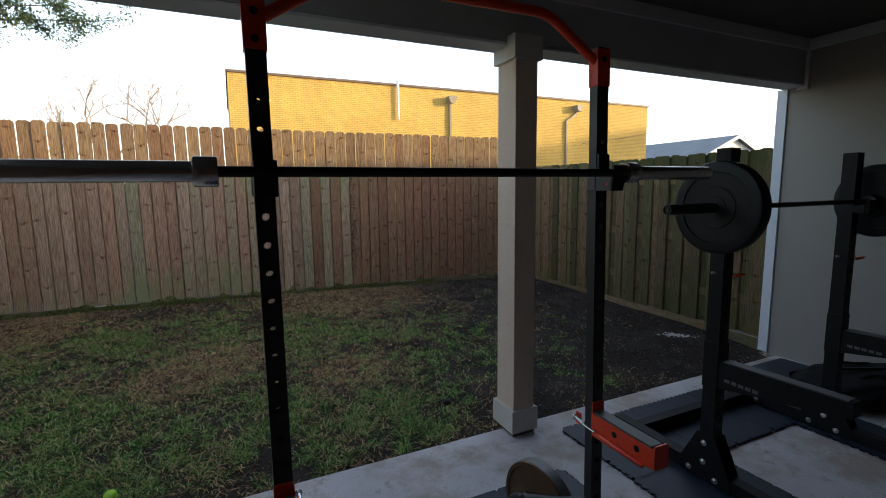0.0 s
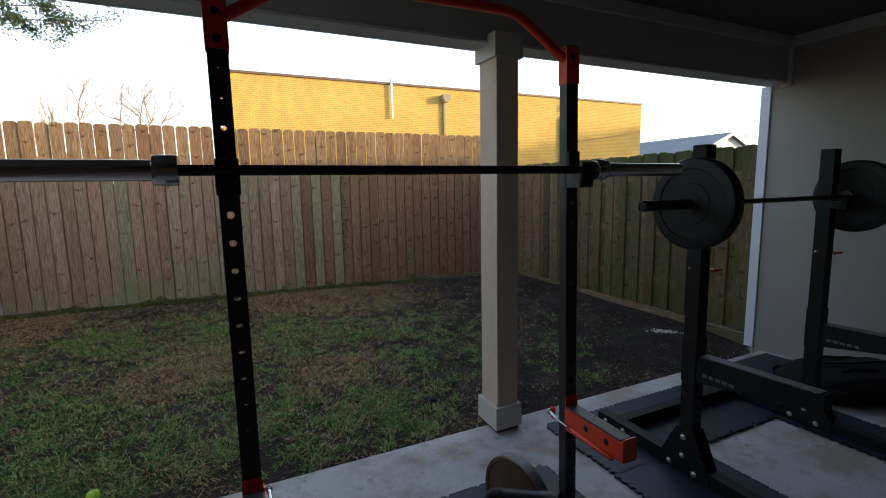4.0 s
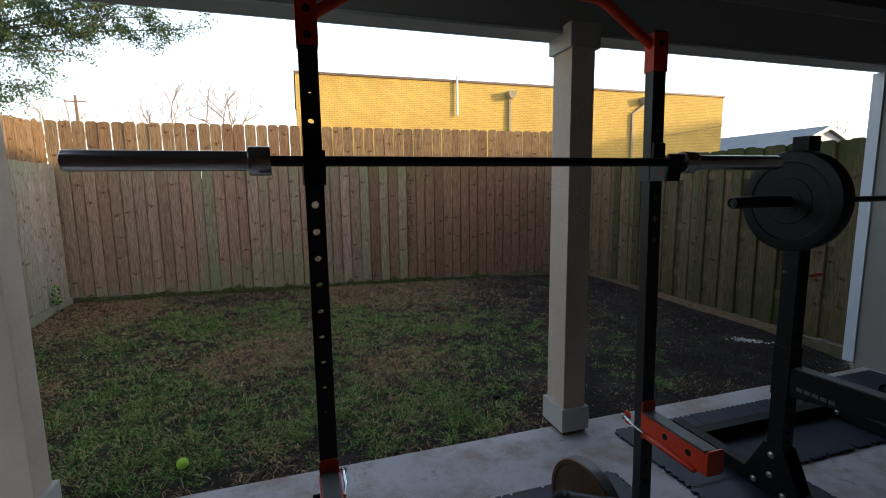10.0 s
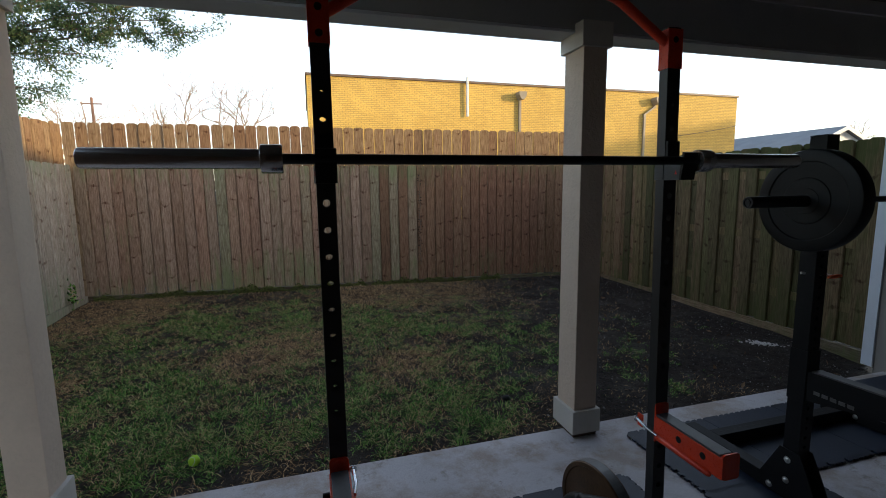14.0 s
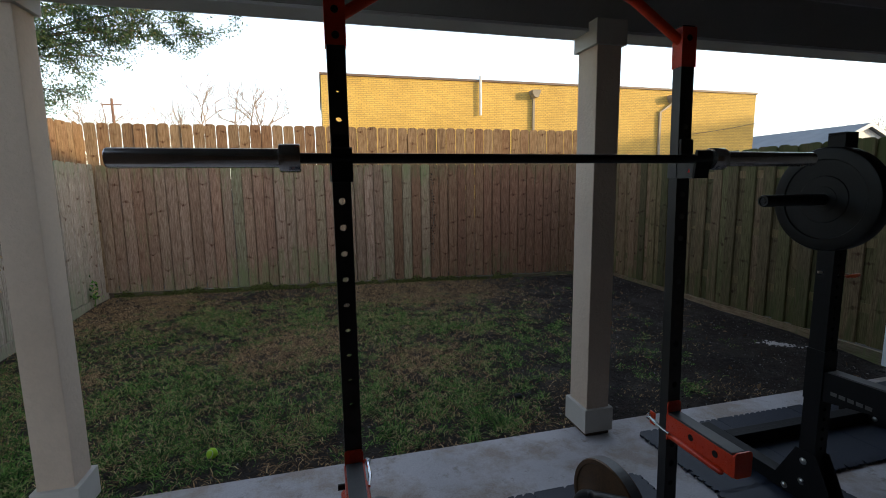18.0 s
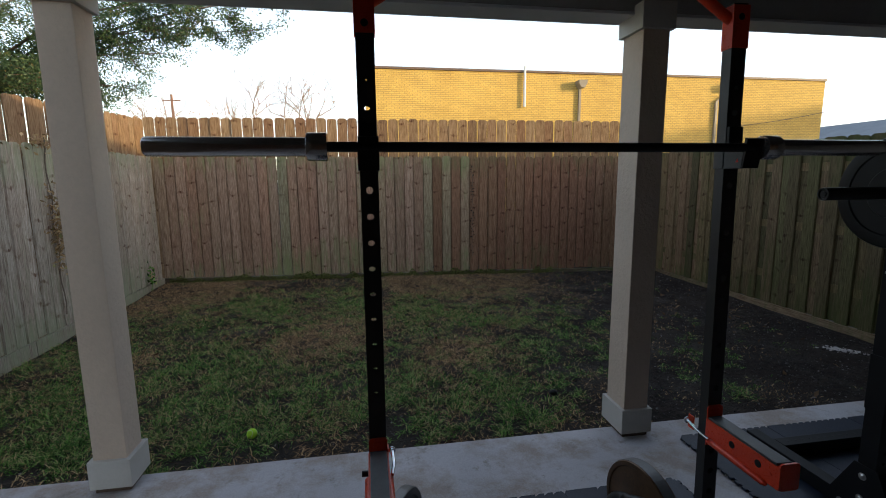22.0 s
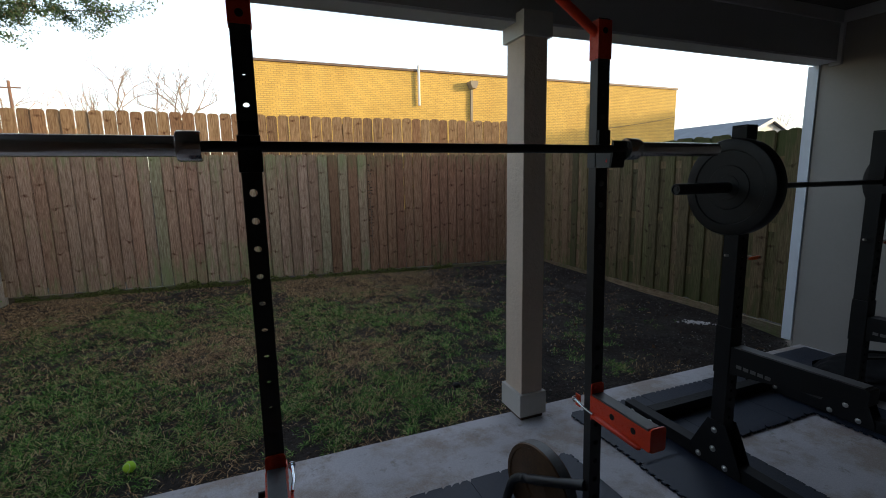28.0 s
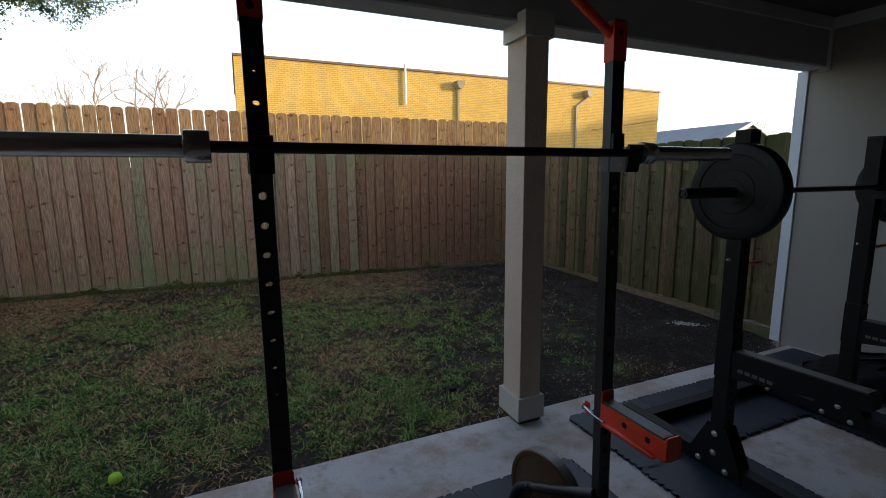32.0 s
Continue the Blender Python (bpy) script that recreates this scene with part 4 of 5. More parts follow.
tube("stem", [(0.0, 0.02 * math.sin(k * 1.3), 0.25 + 0.115 * k) for k in range(17)], 0.006, BARK, vine)
pts = np.array([(g_rnd.gauss(0.02, 0.02), g_rnd.gauss(0, 0.05), g_rnd.choice((g_rnd.gauss(1.2, 0.2), g_rnd.gauss(2.02, 0.05) if g_rnd.random() < 0.4 else g_rnd.gauss(1.0, 0.12)))) for _ in range(330)])
pts[:, 1] += np.where(pts[:, 2] > 1.85, np.array([g_rnd.gauss(-0.15, 0.16) for _ in range(330)]), 0)
ob = new("leaves", leaf_mesh("leaves", pts, 0.055, rng, VINE_LEAF, 0.6))
ob.parent = vine
tagged(ob, "curled dry leaves", kind="stuff")
trace = thing("climber_trace", "dark dried rootlets of a climber clinging to the fence", "vine", at=Matrix.Translation((1.80, back_y(1.80) - 0.012, 0)))
tube("stem", [(0.012 * math.sin(k * 2.1), 0.0, 0.35 + 0.1 * k) for k in range(16)], 0.004, BARK, trace)
pts = np.array([(g_rnd.choice((-1, 1)) * abs(g_rnd.gauss(0.02, 0.008)), 0.0, 0.40 + 0.045 * (k // 2) + g_rnd.uniform(-0.008, 0.008)) for k in range(66)])
ob = new("rootlets", leaf_mesh("rootlets", pts, 0.045, rng, DRY_ROOT, 0.0))
ob.parent = trace
tagged(ob, "dark brown rootlets", kind="stuff")
weed = thing("small_weed", "small green weed sprouting at the foot of the fence", "plant", at=Matrix.Translation((FENCE_LEFT + 0.06, 7.22, 0.0)))
tube("stem", [(0, 0, 0), (0.01, 0.0, 0.12), (0.0, 0.01, 0.25)], 0.004, GRASS, weed)
pts = np.array([(g_rnd.gauss(0.01, 0.02), g_rnd.gauss(0, 0.05), g_rnd.gauss(0.25, 0.06)) for _ in range(60)])
ob = new("leaves", leaf_mesh("leaves", pts, 0.06, rng, GRASS, 0.2))
ob.parent = weed
tagged(ob, "small green leaves", kind="stuff")


# ---- floor mats ----
def toothed(x0, x1, y0, y1, sides, tooth=0.0225, depth=0.017):
    """Outline of a mat tile whose named sides carry interlocking teeth."""
    out = []
    for side, a, b, nrm in (("s", (x0, y0), (x1, y0), (0, -1)), ("e", (x1, y0), (x1, y1), (1, 0)), ("n", (x1, y1), (x0, y1), (0, 1)), ("w", (x0, y1), (x0, y0), (-1, 0))):
        a, b, nrm = Vector(a), Vector(b), Vector(nrm)
        out.append(tuple(a))
        if side in sides:
            n = int((b - a).length / tooth / 2)
            u = (b - a) / (2 * n + 0.0)
            reach = depth * (1.7 if side == "s" else 1.0)
            for i in range(n):
                p = a + u * (2 * i + 0.5)
                out += [tuple(p + u * 0.05), tuple(p - u * 0.06 + nrm * reach), tuple(p + u * 1.06 + nrm * reach), tuple(p + u * 0.95)]
    return out


def mat_tile(x0, x1, y0, y1, sides, label="black interlocking rubber floor mat with toothed edges"):
    cx, cy = (x0 + x1) / 2, (y0 + y1) / 2
    m = thing("floor_mat", label, "mat", "gym floor mats", pose(cx, cy, slab_z(cy) + 0.001, -math.degrees(math.atan(SLAB_FALL))))
    bm = bmesh.new()
    pts = toothed(x0 - cx, x1 - cx, y0 - cy, y1 - cy, sides)
    a = [bm.verts.new((u, v, 0)) for u, v in pts]
    b = [bm.verts.new((u, v, 0.013)) for u, v in pts]
    top = bm.faces.new(b)
    for i in range(len(a)):
        j = (i + 1) % len(a)
        bm.faces.new((a[i], a[j], b[j], b[i]))
    bmesh.ops.triangulate(bm, faces=[top])
    part("tile", bm, MAT_FOAM, m)
    return m


T = 0.622
for i, sides in enumerate(("nw", "n", "n")):
    mat_tile(1.975 + T * i, 1.975 + T * (i + 1) - 0.003, 1.735, 2.355, sides + "s")
mat_tile(1.965, 2.580, 1.112, 1.732, "we")
mat_tile(1.965, 2.580, 0.489, 1.109, "we")
mat_tile(3.46, 3.88, 1.112, 1.732, "we")
mat_tile(3.46, 3.88, 0.489, 1.109, "we")
mat_tile(4.03, 4.70, 1.95, 2.49, "", "black rubber floor mat lying loose by the house wall")
mat_tile(1.03, 1.655, 1.365, 1.982, "ne")
mat_tile(0.405, 1.027, 1.365, 1.982, "n")
mat_tile(-0.22, 0.402, 1.365, 1.982, "nw")
for i in range(3):
    mat_tile(-0.22 + T * i, -0.22 + T * (i + 1) - 0.003, 0.742, 1.362, "e" if i == 2 else ("w" if i == 0 else ""))


# ---- steel work ----
def holed_strip(bm, z0, z1, half, y, holes, r):
    """A flat strip with round holes, from z0 to z1, in the plane of y."""
    def quad(pts):
        bm.faces.new([bm.verts.new((px, y, pz)) for px, pz in pts])
    z = z0
    cell = min(half, 0.03)
    for h, r in zip(holes, r if isinstance(r, list) else [r] * len(holes)):
        if h - cell > z:
            quad(((-half, z), (half, z), (half, h - cell), (-half, h - cell)))
        ring_in, ring_out = [], []
        for k in range(16):
            c, s = math.cos(k / 16 * math.tau), math.sin(k / 16 * math.tau)
            m = max(abs(c), abs(s))
            ring_in.append(bm.verts.new((c * r, y, h + s * r)))
            ring_out.append(bm.verts.new((half * c / m, y, h + cell * s / m)))
        for k in range(16):
            j = (k + 1) % 16
            bm.faces.new((ring_in[k], ring_out[k], ring_out[j], ring_in[j]))
        z = h + cell
    quad(((-half, z), (half, z), (half, z1), (-half, z1)))


def upright(parent, x, y_front, w, z0, z1, holes, r, deep=None, steel=None, label="black square steel upright with a row of holes"):
    """A hollow square post; the holes go through its front and back walls."""
    bm = bmesh.new()
    h, deep = w / 2, deep or w
    holed_strip(bm, z0, z1, h, 0, holes, r)
    holed_strip(bm, z0, z1, h, deep, holes, r)
    wall = 0.003
    for sx in (-h, h):
        for a, b in ((sx, sx - math.copysign(wall, sx)),):
            vs = [bm.verts.new(p) for p in ((a, 0, z0), (a, deep, z0), (a, deep, z1), (a, 0, z1))]
            bm.faces.new(vs)
            vs = [bm.verts.new(p) for p in ((b, 0, z0), (b, deep, z0), (b, deep, z1), (b, 0, z1))]
            bm.faces.new(vs)
    for z in (z0, z1):
        bm.faces.new([bm.verts.new(p) for p in ((-h, 0, z), (h, 0, z), (h, deep, z), (-h, deep, z))])
    bmesh.ops.translate(bm, verts=bm.verts, vec=(x, y_front, 0))
    bmesh.ops.remove_doubles(bm, verts=bm.verts, dist=0.0002)
    return part("upright", bm, steel or BLACK_STEEL, parent, label)


def bolt(parent, p, axis, r=0.0125, out=-1):
    """A domed zinc bolt head with its washer."""
    o = Vector(p)
    prof = [(0, r * 1.35), (0.002, r * 1.35), (0.0021, r), (0.006, r * 0.95), (0.009, r * 0.6), (0.0098, r * 0.1)]
    bm = lathe(bmesh.new(), [(out * a, q) for a, q in prof], o, axis, 18)
    return part("bolt", bm, ZINC, parent, "zinc-plated bolt head", smooth=False)


def spotter_arm(parent, x, y_front, z_top, s=-1):
    """Orange bent-plate safety arm with a rolled lower edge, a liner, an upturned end and a hitch pin."""
    y0, y1 = y_front - 0.298, y_front
    arm = part("spotter_arm", boxed(x - 0.031, x - 0.027, y0, y1 - 0.001, z_top - 0.074, z_top - 0.004, bevel=0.001), ORANGE_STEEL, parent, "orange steel safety arm")
    part("side_plate", boxed(x + 0.027, x + 0.031, y0, y1 - 0.001, z_top - 0.074, z_top - 0.004, bevel=0.001), ORANGE_STEEL, arm)
    part("shelf", boxed(x - 0.027, x + 0.027, y0, y1 - 0.001, z_top - 0.012, z_top - 0.006), ORANGE_STEEL, arm)
    for side in (-1, 1):
        roll = [(0.0, 0.001), (0.004, 0.007), (0.012, 0.0105), (0.237, 0.0105), (0.245, 0.007), (0.249, 0.001)]
        part("rolled_edge", lathe(bmesh.new(), [(q, w) for q, w in roll], (x + side * 0.033, y0 + 0.034, z_top - 0.078), "y", 16), ORANGE_STEEL, arm, smooth=True)
    part("liner", boxed(x - 0.025, x + 0.025, y0 + 0.014, y1 - 0.004, z_top - 0.006, z_top + 0.002, bevel=0.002), LINER, arm, "grey worn plastic liner")
    w, lo, hi, c = 0.033, z_top - 0.074, z_top + 0.010, 0.010
    lip = [(x - w, lo + c), (x - w + 0.003, lo + 0.003), (x - w + c, lo), (x + w - c, lo), (x + w - 0.003, lo + 0.003), (x + w, lo + c), (x + w, hi - c), (x + w - 0.003, hi - 0.003), (x + w - c, hi), (x - w + c, hi), (x - w + 0.003, hi - 0.003), (x - w, hi - c)]
    part("end_lip", prismed(lip, "y", y0 - 0.006, y0 - 0.0005), ORANGE_STEEL, arm)
    w, lo, hi = 0.0285, z_top - 0.104, z_top + 0.043
    back = [(x - w, lo), (x + w, lo), (x + w, hi - c), (x + w - 0.003, hi - 0.003), (x + w - c, hi), (x - w + c, hi), (x - w + 0.003, hi - 0.003), (x - w, hi - c)]
    part("back_plate", prismed(back, "y", y1 - 0.0055, y1 - 0.0005), ORANGE_STEEL, arm)
    for q in (0.0235, 0.0045):                  # raised ring round the plate's pin
        part("pin_ring", lathe(bmesh.new(), [(y1 - 0.0075, q * 0.5), (y1 - 0.0075, q * 0.62), (y1 - 0.0056, q * 0.66)], (x, 0, z_top + 0.022), "y", 20, False), ORANGE_STEEL, arm)
    for yy in (y1 - 0.122, y1 - 0.226):
        part("hole", rodded((x + s * 0.0322, yy, z_top - 0.034), (x + s * 0.031, yy, z_top - 0.034), 0.0115, 18), BLACK_RUBBER, arm, "dark round hole")
    for yy in (y1 - 0.172, y1 - 0.270):
        part("rivet", rodded((x + s * 0.0325, yy, z_top - 0.040), (x + s * 0.031, yy, z_top - 0.040), 0.006, 12), ORANGE_STEEL, arm)
    part("tab", boxed(x + s * 0.0315 - 0.0025, x + s * 0.0315 + 0.0025, y1 + 0.056, y1 + 0.085, z_top - 0.08, z_top - 0.03, bevel=0.002), ORANGE_STEEL, arm)
    bend = [(0.046, 0.082, -0.046), (0.046, 0.060, -0.050), (0.048, 0.015, -0.058), (0.04, -0.03, -0.066)]
    pin = tube("hitch_pin", [(x + s * a, y1 + b, z_top + h) for a, b, h in bend], 0.0058, CHROME_PIN, arm, "bright zinc hitch pin")
    curl = [(x + s * (0.046 + 0.009 * math.cos(k / 9 * math.tau)), y1 + 0.074, z_top - 0.048 + 0.011 * math.sin(k / 9 * math.tau)) for k in range(10)]
    tube("pin_curl", curl, 0.0026, CHROME_PIN, pin)
    part("knob", rodded((x - s * 0.031, y1 - 0.035, z_top - 0.05), (x - s * 0.052, y1 - 0.035, z_top - 0.05), 0.009, 14), BLACK_RUBBER, arm, "black locking knob")
    return arm


def j_cup(parent, x, y_front, z, side=1):
    """Steel bracket round the post, with a black liner that cradles the bar."""
    h = 0.0285
    body = [(y_front - 0.001, z - 0.072), (y_front - 0.072, z - 0.072), (y_front - 0.080, z - 0.018), (y_front - 0.001, z - 0.018)]
    cup = part("bar_cup", prismed(body, "x", x - h, x + h), GREY_STEEL, parent, "dark grey steel bar cup")
    for q in (-1, 1):
        part("wrap_plate", boxed(x + q * h - 0.0025, x + q * h + 0.0025, y_front, y_front + 0.042, z - 0.070, z - 0.012, bevel=0.001), GREY_STEEL, cup)
    front = [(y_front - 0.0725, z - 0.074), (y_front - 0.079, z - 0.074), (y_front - 0.092, z - 0.01), (y_front - 0.092, z + 0.014), (y_front - 0.083, z + 0.018), (y_front - 0.078, z - 0.012), (y_front - 0.0805, z - 0.018)]
    part("liner", prismed(front, "x", x - h + 0.001, x + h - 0.001), BLACK_RUBBER, cup)
    part("back_liner", boxed(x - h + 0.003, x + h - 0.003, y_front - 0.014, y_front - 0.002, z - 0.017, z + 0.062, bevel=0.004), BLACK_RUBBER, cup)
    part("badge", prismed([(y_front - 0.063, z - 0.054), (y_front - 0.053, z - 0.054), (y_front - 0.058, z - 0.042)], "x", x - h - 0.0012, x - h - 0.0002), BADGE_RED, cup, "tiny red triangle badge")
    return cup


def barbell(centre, y, z, label, sleeve_material, shaft_material, half=0.655):
    b = thing("barbell", label, "barbell", "barbells", Matrix.Translation((centre, y, z)))
    part("shaft", lathe(bmesh.new(), [(-half, 0.0138), (half, 0.0138)], (0, 0, 0), "x", 20), shaft_material, b, smooth=True)
    for s in (-1, 1):
        collar = [(s * half, 0.018), (s * half, 0.035), (s * (half + 0.003), 0.037), (s * (half + 0.05), 0.037), (s * (half + 0.053), 0.035), (s * (half + 0.053), 0.026)]
        part("collar", lathe(bmesh.new(), collar, (0, 0, 0), "x", 40), sleeve_material, b, "turned steel collar", smooth=True)
        prof = [(s * (half + 0.054), 0.025), (s * 1.097, 0.025), (s * 1.1, 0.0235), (s * 1.1, 0.019), (s * 1.094, 0.018), (s * 1.094, 0.011), (s * 1.098, 0.010), (s * 1.098, 0.0002)]
        part("sleeve", lathe(bmesh.new(), prof, (0, 0, 0), "x", 40), sleeve_material, b, smooth=True)
    return b


LINER = grained("worn_liner", (0.085, 0.083, 0.085), (0.15, 0.147, 0.15), 0.5, big=9, fine=120, relief=0.2)
GREY_STEEL = grained("grey_steel", (0.045, 0.047, 0.05), (0.07, 0.072, 0.076), 0.45, big=9, fine=150, relief=0.1)
CHROME_PIN = grained("bright_chrome", (0.78, 0.80, 0.84), (0.90, 0.92, 0.95), 0.16, metal=1.0, big=20, fine=200, relief=0.0, vary=0.05)
BADGE_RED = grained("red_enamel", (0.75, 0.02, 0.012), (0.85, 0.03, 0.02), 0.4, big=30, fine=200, relief=0.0)
TILT_RACK = -math.degrees(math.atan(SLAB_FALL))

# squat rack with orange fittings, in front of the camera
RX0, RX1, RY, RW, RD = 0.0815, 1.256, 1.284, 0.052, 0.040
rack = thing("squat_rack", "black steel squat rack with orange pull-up bar and safety arms", "squat rack", "squat racks", pose(0, RY, slab_z(RY) + 0.014, TILT_RACK))
HOLES = [0.159 + 0.078 * k for k in range(24)]
HOLE_R = [0.0106] * 21 + [0.0092, 0.0060, 0.0056]
for x, twist in ((RX0, 0.0), (RX1, -1.0)):      # the second post stands a little askew
    part("foot", boxed(x - 0.026, x + 0.026, -0.40, 0.46, -0.002, 0.05, bevel=0.003), BLACK_STEEL, rack)
    inner = 1 if x < 0.6 else -1
    tube("brace", rounded([(x + inner * 0.03, 0.02, 0.36), (x + inner * 0.12, 0.24, 0.27), (x + inner * 0.15, 0.38, 0.21), (x + inner * 0.155, 0.46, 0.0)], 0.07), 0.021, BLACK_STEEL, rack, "black curved brace tube")
    before = set(bpy.data.objects)
    upright(rack, x, 0, RW, 0.0, 2.118, HOLES, HOLE_R, RD)
    j_cup(rack, x, 0, 1.69)
    spotter_arm(rack, x, 0, 0.757, 1 if x < 0.6 else -1)
    # orange sleeve over the post's head, open at the top
    w, lo, hi = 0.0290, 1.996, 2.126
    sl = part("head_sleeve", boxed(x - w, x + w, -0.0035, -0.0005, lo, hi, bevel=0.001), ORANGE_STEEL, rack, "orange steel sleeve on the post")
    part("sleeve_wall", boxed(x - w, x + w, RD + 0.0005, RD + 0.0035, lo, hi, bevel=0.001), ORANGE_STEEL, sl)
    for q in (-1, 1):
        part("sleeve_wall", boxed(x + q * (w - 0.0014) - 0.0014, x + q * (w - 0.0014) + 0.0014, -0.0005, RD + 0.0005, lo, hi), ORANGE_STEEL, sl)
    part("post_plug", boxed(x - 0.0245, x + 0.0245, 0.0015, RD - 0.0015, 2.1185, hi + 0.006, bevel=0.001), BLACK_RUBBER, sl, "black plastic post plug")
    for z in (2.022, 2.09) if x < 0.6 else (2.09,):
        part("pin_hole", rodded((x, -0.0046, z), (x, -0.0036, z), 0.0105, 14), BLACK_RUBBER, sl)
    swing = Matrix.Translation((x, RW / 2, 0)) @ Matrix.Rotation(radians(twist), 4, 'Z') @ Matrix.Translation((-x, -RW / 2, 0))
    for ob in set(bpy.data.objects) - before:
        ob.data.transform(swing)
tube("pull_up_bar", rounded([(RX0 + 0.02, RD / 2, 2.085), (RX0 + 0.235, RD / 2, 2.222), (RX1 - 0.235, RD / 2, 2.222), (RX1 - 0.02, RD / 2, 2.085)], 0.05), 0.0165, ORANGE_STEEL, rack, "orange bent pull-up bar")
part("base_tube", boxed(RX0 + 0.027, RX1 - 0.027, -0.38, -0.33, 0.0, 0.05, bevel=0.003), BLACK_STEEL, rack)

barbell(0.63, 1.238, 1.7175, "olympic barbell with steel sleeves and black shaft on the rack", CHROME, OXIDE)


GREY_IRON = grained("grey_iron", (0.14, 0.14, 0.14), (0.24, 0.235, 0.23), 0.45, metal=0.5, big=9, fine=90, relief=0.2)


def iron_plate(x, y, z, r, thick, material, label):
    p = thing("weight_plate", label, "weight plate", "weight plates", Matrix.Translation((x, y, z)))
    h = thick / 2
    prof = [(-h * 0.8, 0.026), (-h * 0.8, r * 0.30), (-h, r * 0.32), (-h, r * 0.36), (-h * 0.86, r * 0.40), (-h * 0.86, r * 0.88), (-h, r * 0.90), (-h, r * 0.985), (-h * 0.8, r),
            (h * 0.8, r), (h, r * 0.985), (h, r * 0.87), (h * 0.6, r * 0.84), (h * 0.6, r * 0.4), (h, r * 0.36), (h, r * 0.32), (h * 0.5, r * 0.3), (h * 0.5, 0.026)]
    part("disc", lathe(bmesh.new(), prof, (0, 0, 0), "x", 96), material, p, smooth=True)
    # ring added round the disc; its grey stands for sky light on the rim
    part("rim", lathe(bmesh.new(), [(-h * 0.78, r - 0.004), (-h * 0.78, r + 0.0012), (h * 0.78, r + 0.0012), (h * 0.78, r - 0.004)], (0, 0, 0), "x", 64, False), GREY_IRON, p, "grey rim ring with the light on the edge put into its colour")
    part("bore", lathe(bmesh.new(), [(-h * 0.55, 0.0255), (h * 0.55, 0.0255)], (0, 0, 0), "x", 24), BLACK_STEEL, p, "dark centre bore")
    return p


iron_disc = iron_plate(0.154, 1.565, slab_z(1.565) + 0.014 + 0.2, 0.2, 0.045, GREY_IRON, "grey iron weight plate standing by the rack")
iron_disc.matrix_world = iron_disc.matrix_world @ pose(0, 0, 0, 0, 0, -27)
bronze = iron_plate(1.187, 1.565, slab_z(1.565) + 0.014 + 0.2, 0.2, 0.062, RUST_IRON, "bronze-brown iron weight plate standing by the rack")
bronze.matrix_world = bronze.matrix_world @ pose(0, 0, 0, 0, 0, 9)

# black rack beside the house wall
QX = (2.342, 3.540)
QY, QW = 1.52, 0.076
rack2 = thing("squat_stand", "heavy black squat stand with loaded bar on rubber mats", "squat stand", "squat racks", pose(0, QY, slab_z(QY) + 0.014, -0.2))
PIN_ORANGE = grained("orange_plastic", (0.75, 0.10, 0.015), (0.85, 0.14, 0.02), 0.4, big=20, fine=200, relief=0.05)
MARK = grained("grey_print", (0.09, 0.09, 0.09), (0.15, 0.15, 0.15), 0.6, big=20, fine=200, relief=0.0)
for x in QX:
    upright(rack2, x, 0, QW, 0.076, 1.815, [0.30 + 0.0508 * k for k in range(29)], 0.0085, steel=STAND_STEEL)
    part("cap", boxed(x - 0.0385, x + 0.0385, -0.0008, QW + 0.0008, 1.8155, 1.825, bevel=0.002), BLACK_RUBBER, rack2)
    part("foot", boxed(x - 0.038, x + 0.038, -0.62, 0.70, 0.0, 0.0755, bevel=0.004), STAND_STEEL, rack2)
    for s in (-1, 1):
        g = prismed([(-0.115, 0.004), (QW + 0.115, 0.004), (QW + 0.115, 0.06), (QW + 0.012, 0.27), (-0.012, 0.27), (-0.06, 0.17), (-0.115, 0.045)], "x", x + s * 0.0385, x + s * 0.0445)
        gp = part("gusset_plate", g, STAND_STEEL, rack2)
        for yy, zz in ((0.045, 0.215), (0.045, 0.105), (0.128, 0.032), (-0.03, 0.032)):
            bolt(gp, (x + s * 0.0446, yy, zz), "x", out=s)
    for yy in (0.48, 0.63):
        bolt(rack2, (x - 0.0382, yy, 0.036), "x", out=-1)
    # spotter arm, tapered, reaching forward
    arm = part("spotter_arm", prismed([(-0.003, 0.555), (-0.003, 0.702), (-0.585, 0.718), (-0.59, 0.713), (-0.59, 0.652), (-0.575, 0.645)], "x", x - 0.036, x + 0.036), STAND_STEEL, rack2, "black tapered safety arm")
    part("arm_bracket", boxed(x - 0.0425, x + 0.0425, -0.006, QW + 0.004, 0.54, 0.80, bevel=0.003), STAND_STEEL, arm)
    part("arm_liner", prismed([(-0.02, 0.7028), (-0.02, 0.708), (-0.57, 0.723), (-0.57, 0.7178)], "x", x - 0.03, x + 0.03), LINER, arm, "dull plastic liner strip")
    for k in range(5):
        y0 = -0.042 - k * 0.036
        part("mark", boxed(x - 0.0372, x - 0.0364, y0 - 0.027, y0, 0.602, 0.620), MARK, arm, "small grey printed mark")
    # magnetic pin with an orange grip
    pin = part("pull_pin", rodded((x - 0.052, 0.055, 1.178), (x + 0.07, 0.002, 1.166), 0.0065, 12), ZINC, rack2, "zinc pull pin")
    loop = [(x + 0.072 + 0.032 * math.cos(a), -0.014 - 0.014 * math.sin(a), 1.164 + 0.007 * math.sin(a)) for a in [k / 16 * math.tau for k in range(17)]]
    tube("grip", loop, 0.007, PIN_ORANGE, pin, "orange plastic grip loop")
    # bar cup
    cup = part("bar_cup", boxed(x - 0.043, x + 0.043, -0.06, -0.002, 1.455, 1.50, bevel=0.003), STAND_STEEL, rack2)
    part("cup_lip", boxed(x - 0.04, x + 0.04, -0.085, -0.061, 1.455, 1.535, bevel=0.004), BLACK_RUBBER, cup)
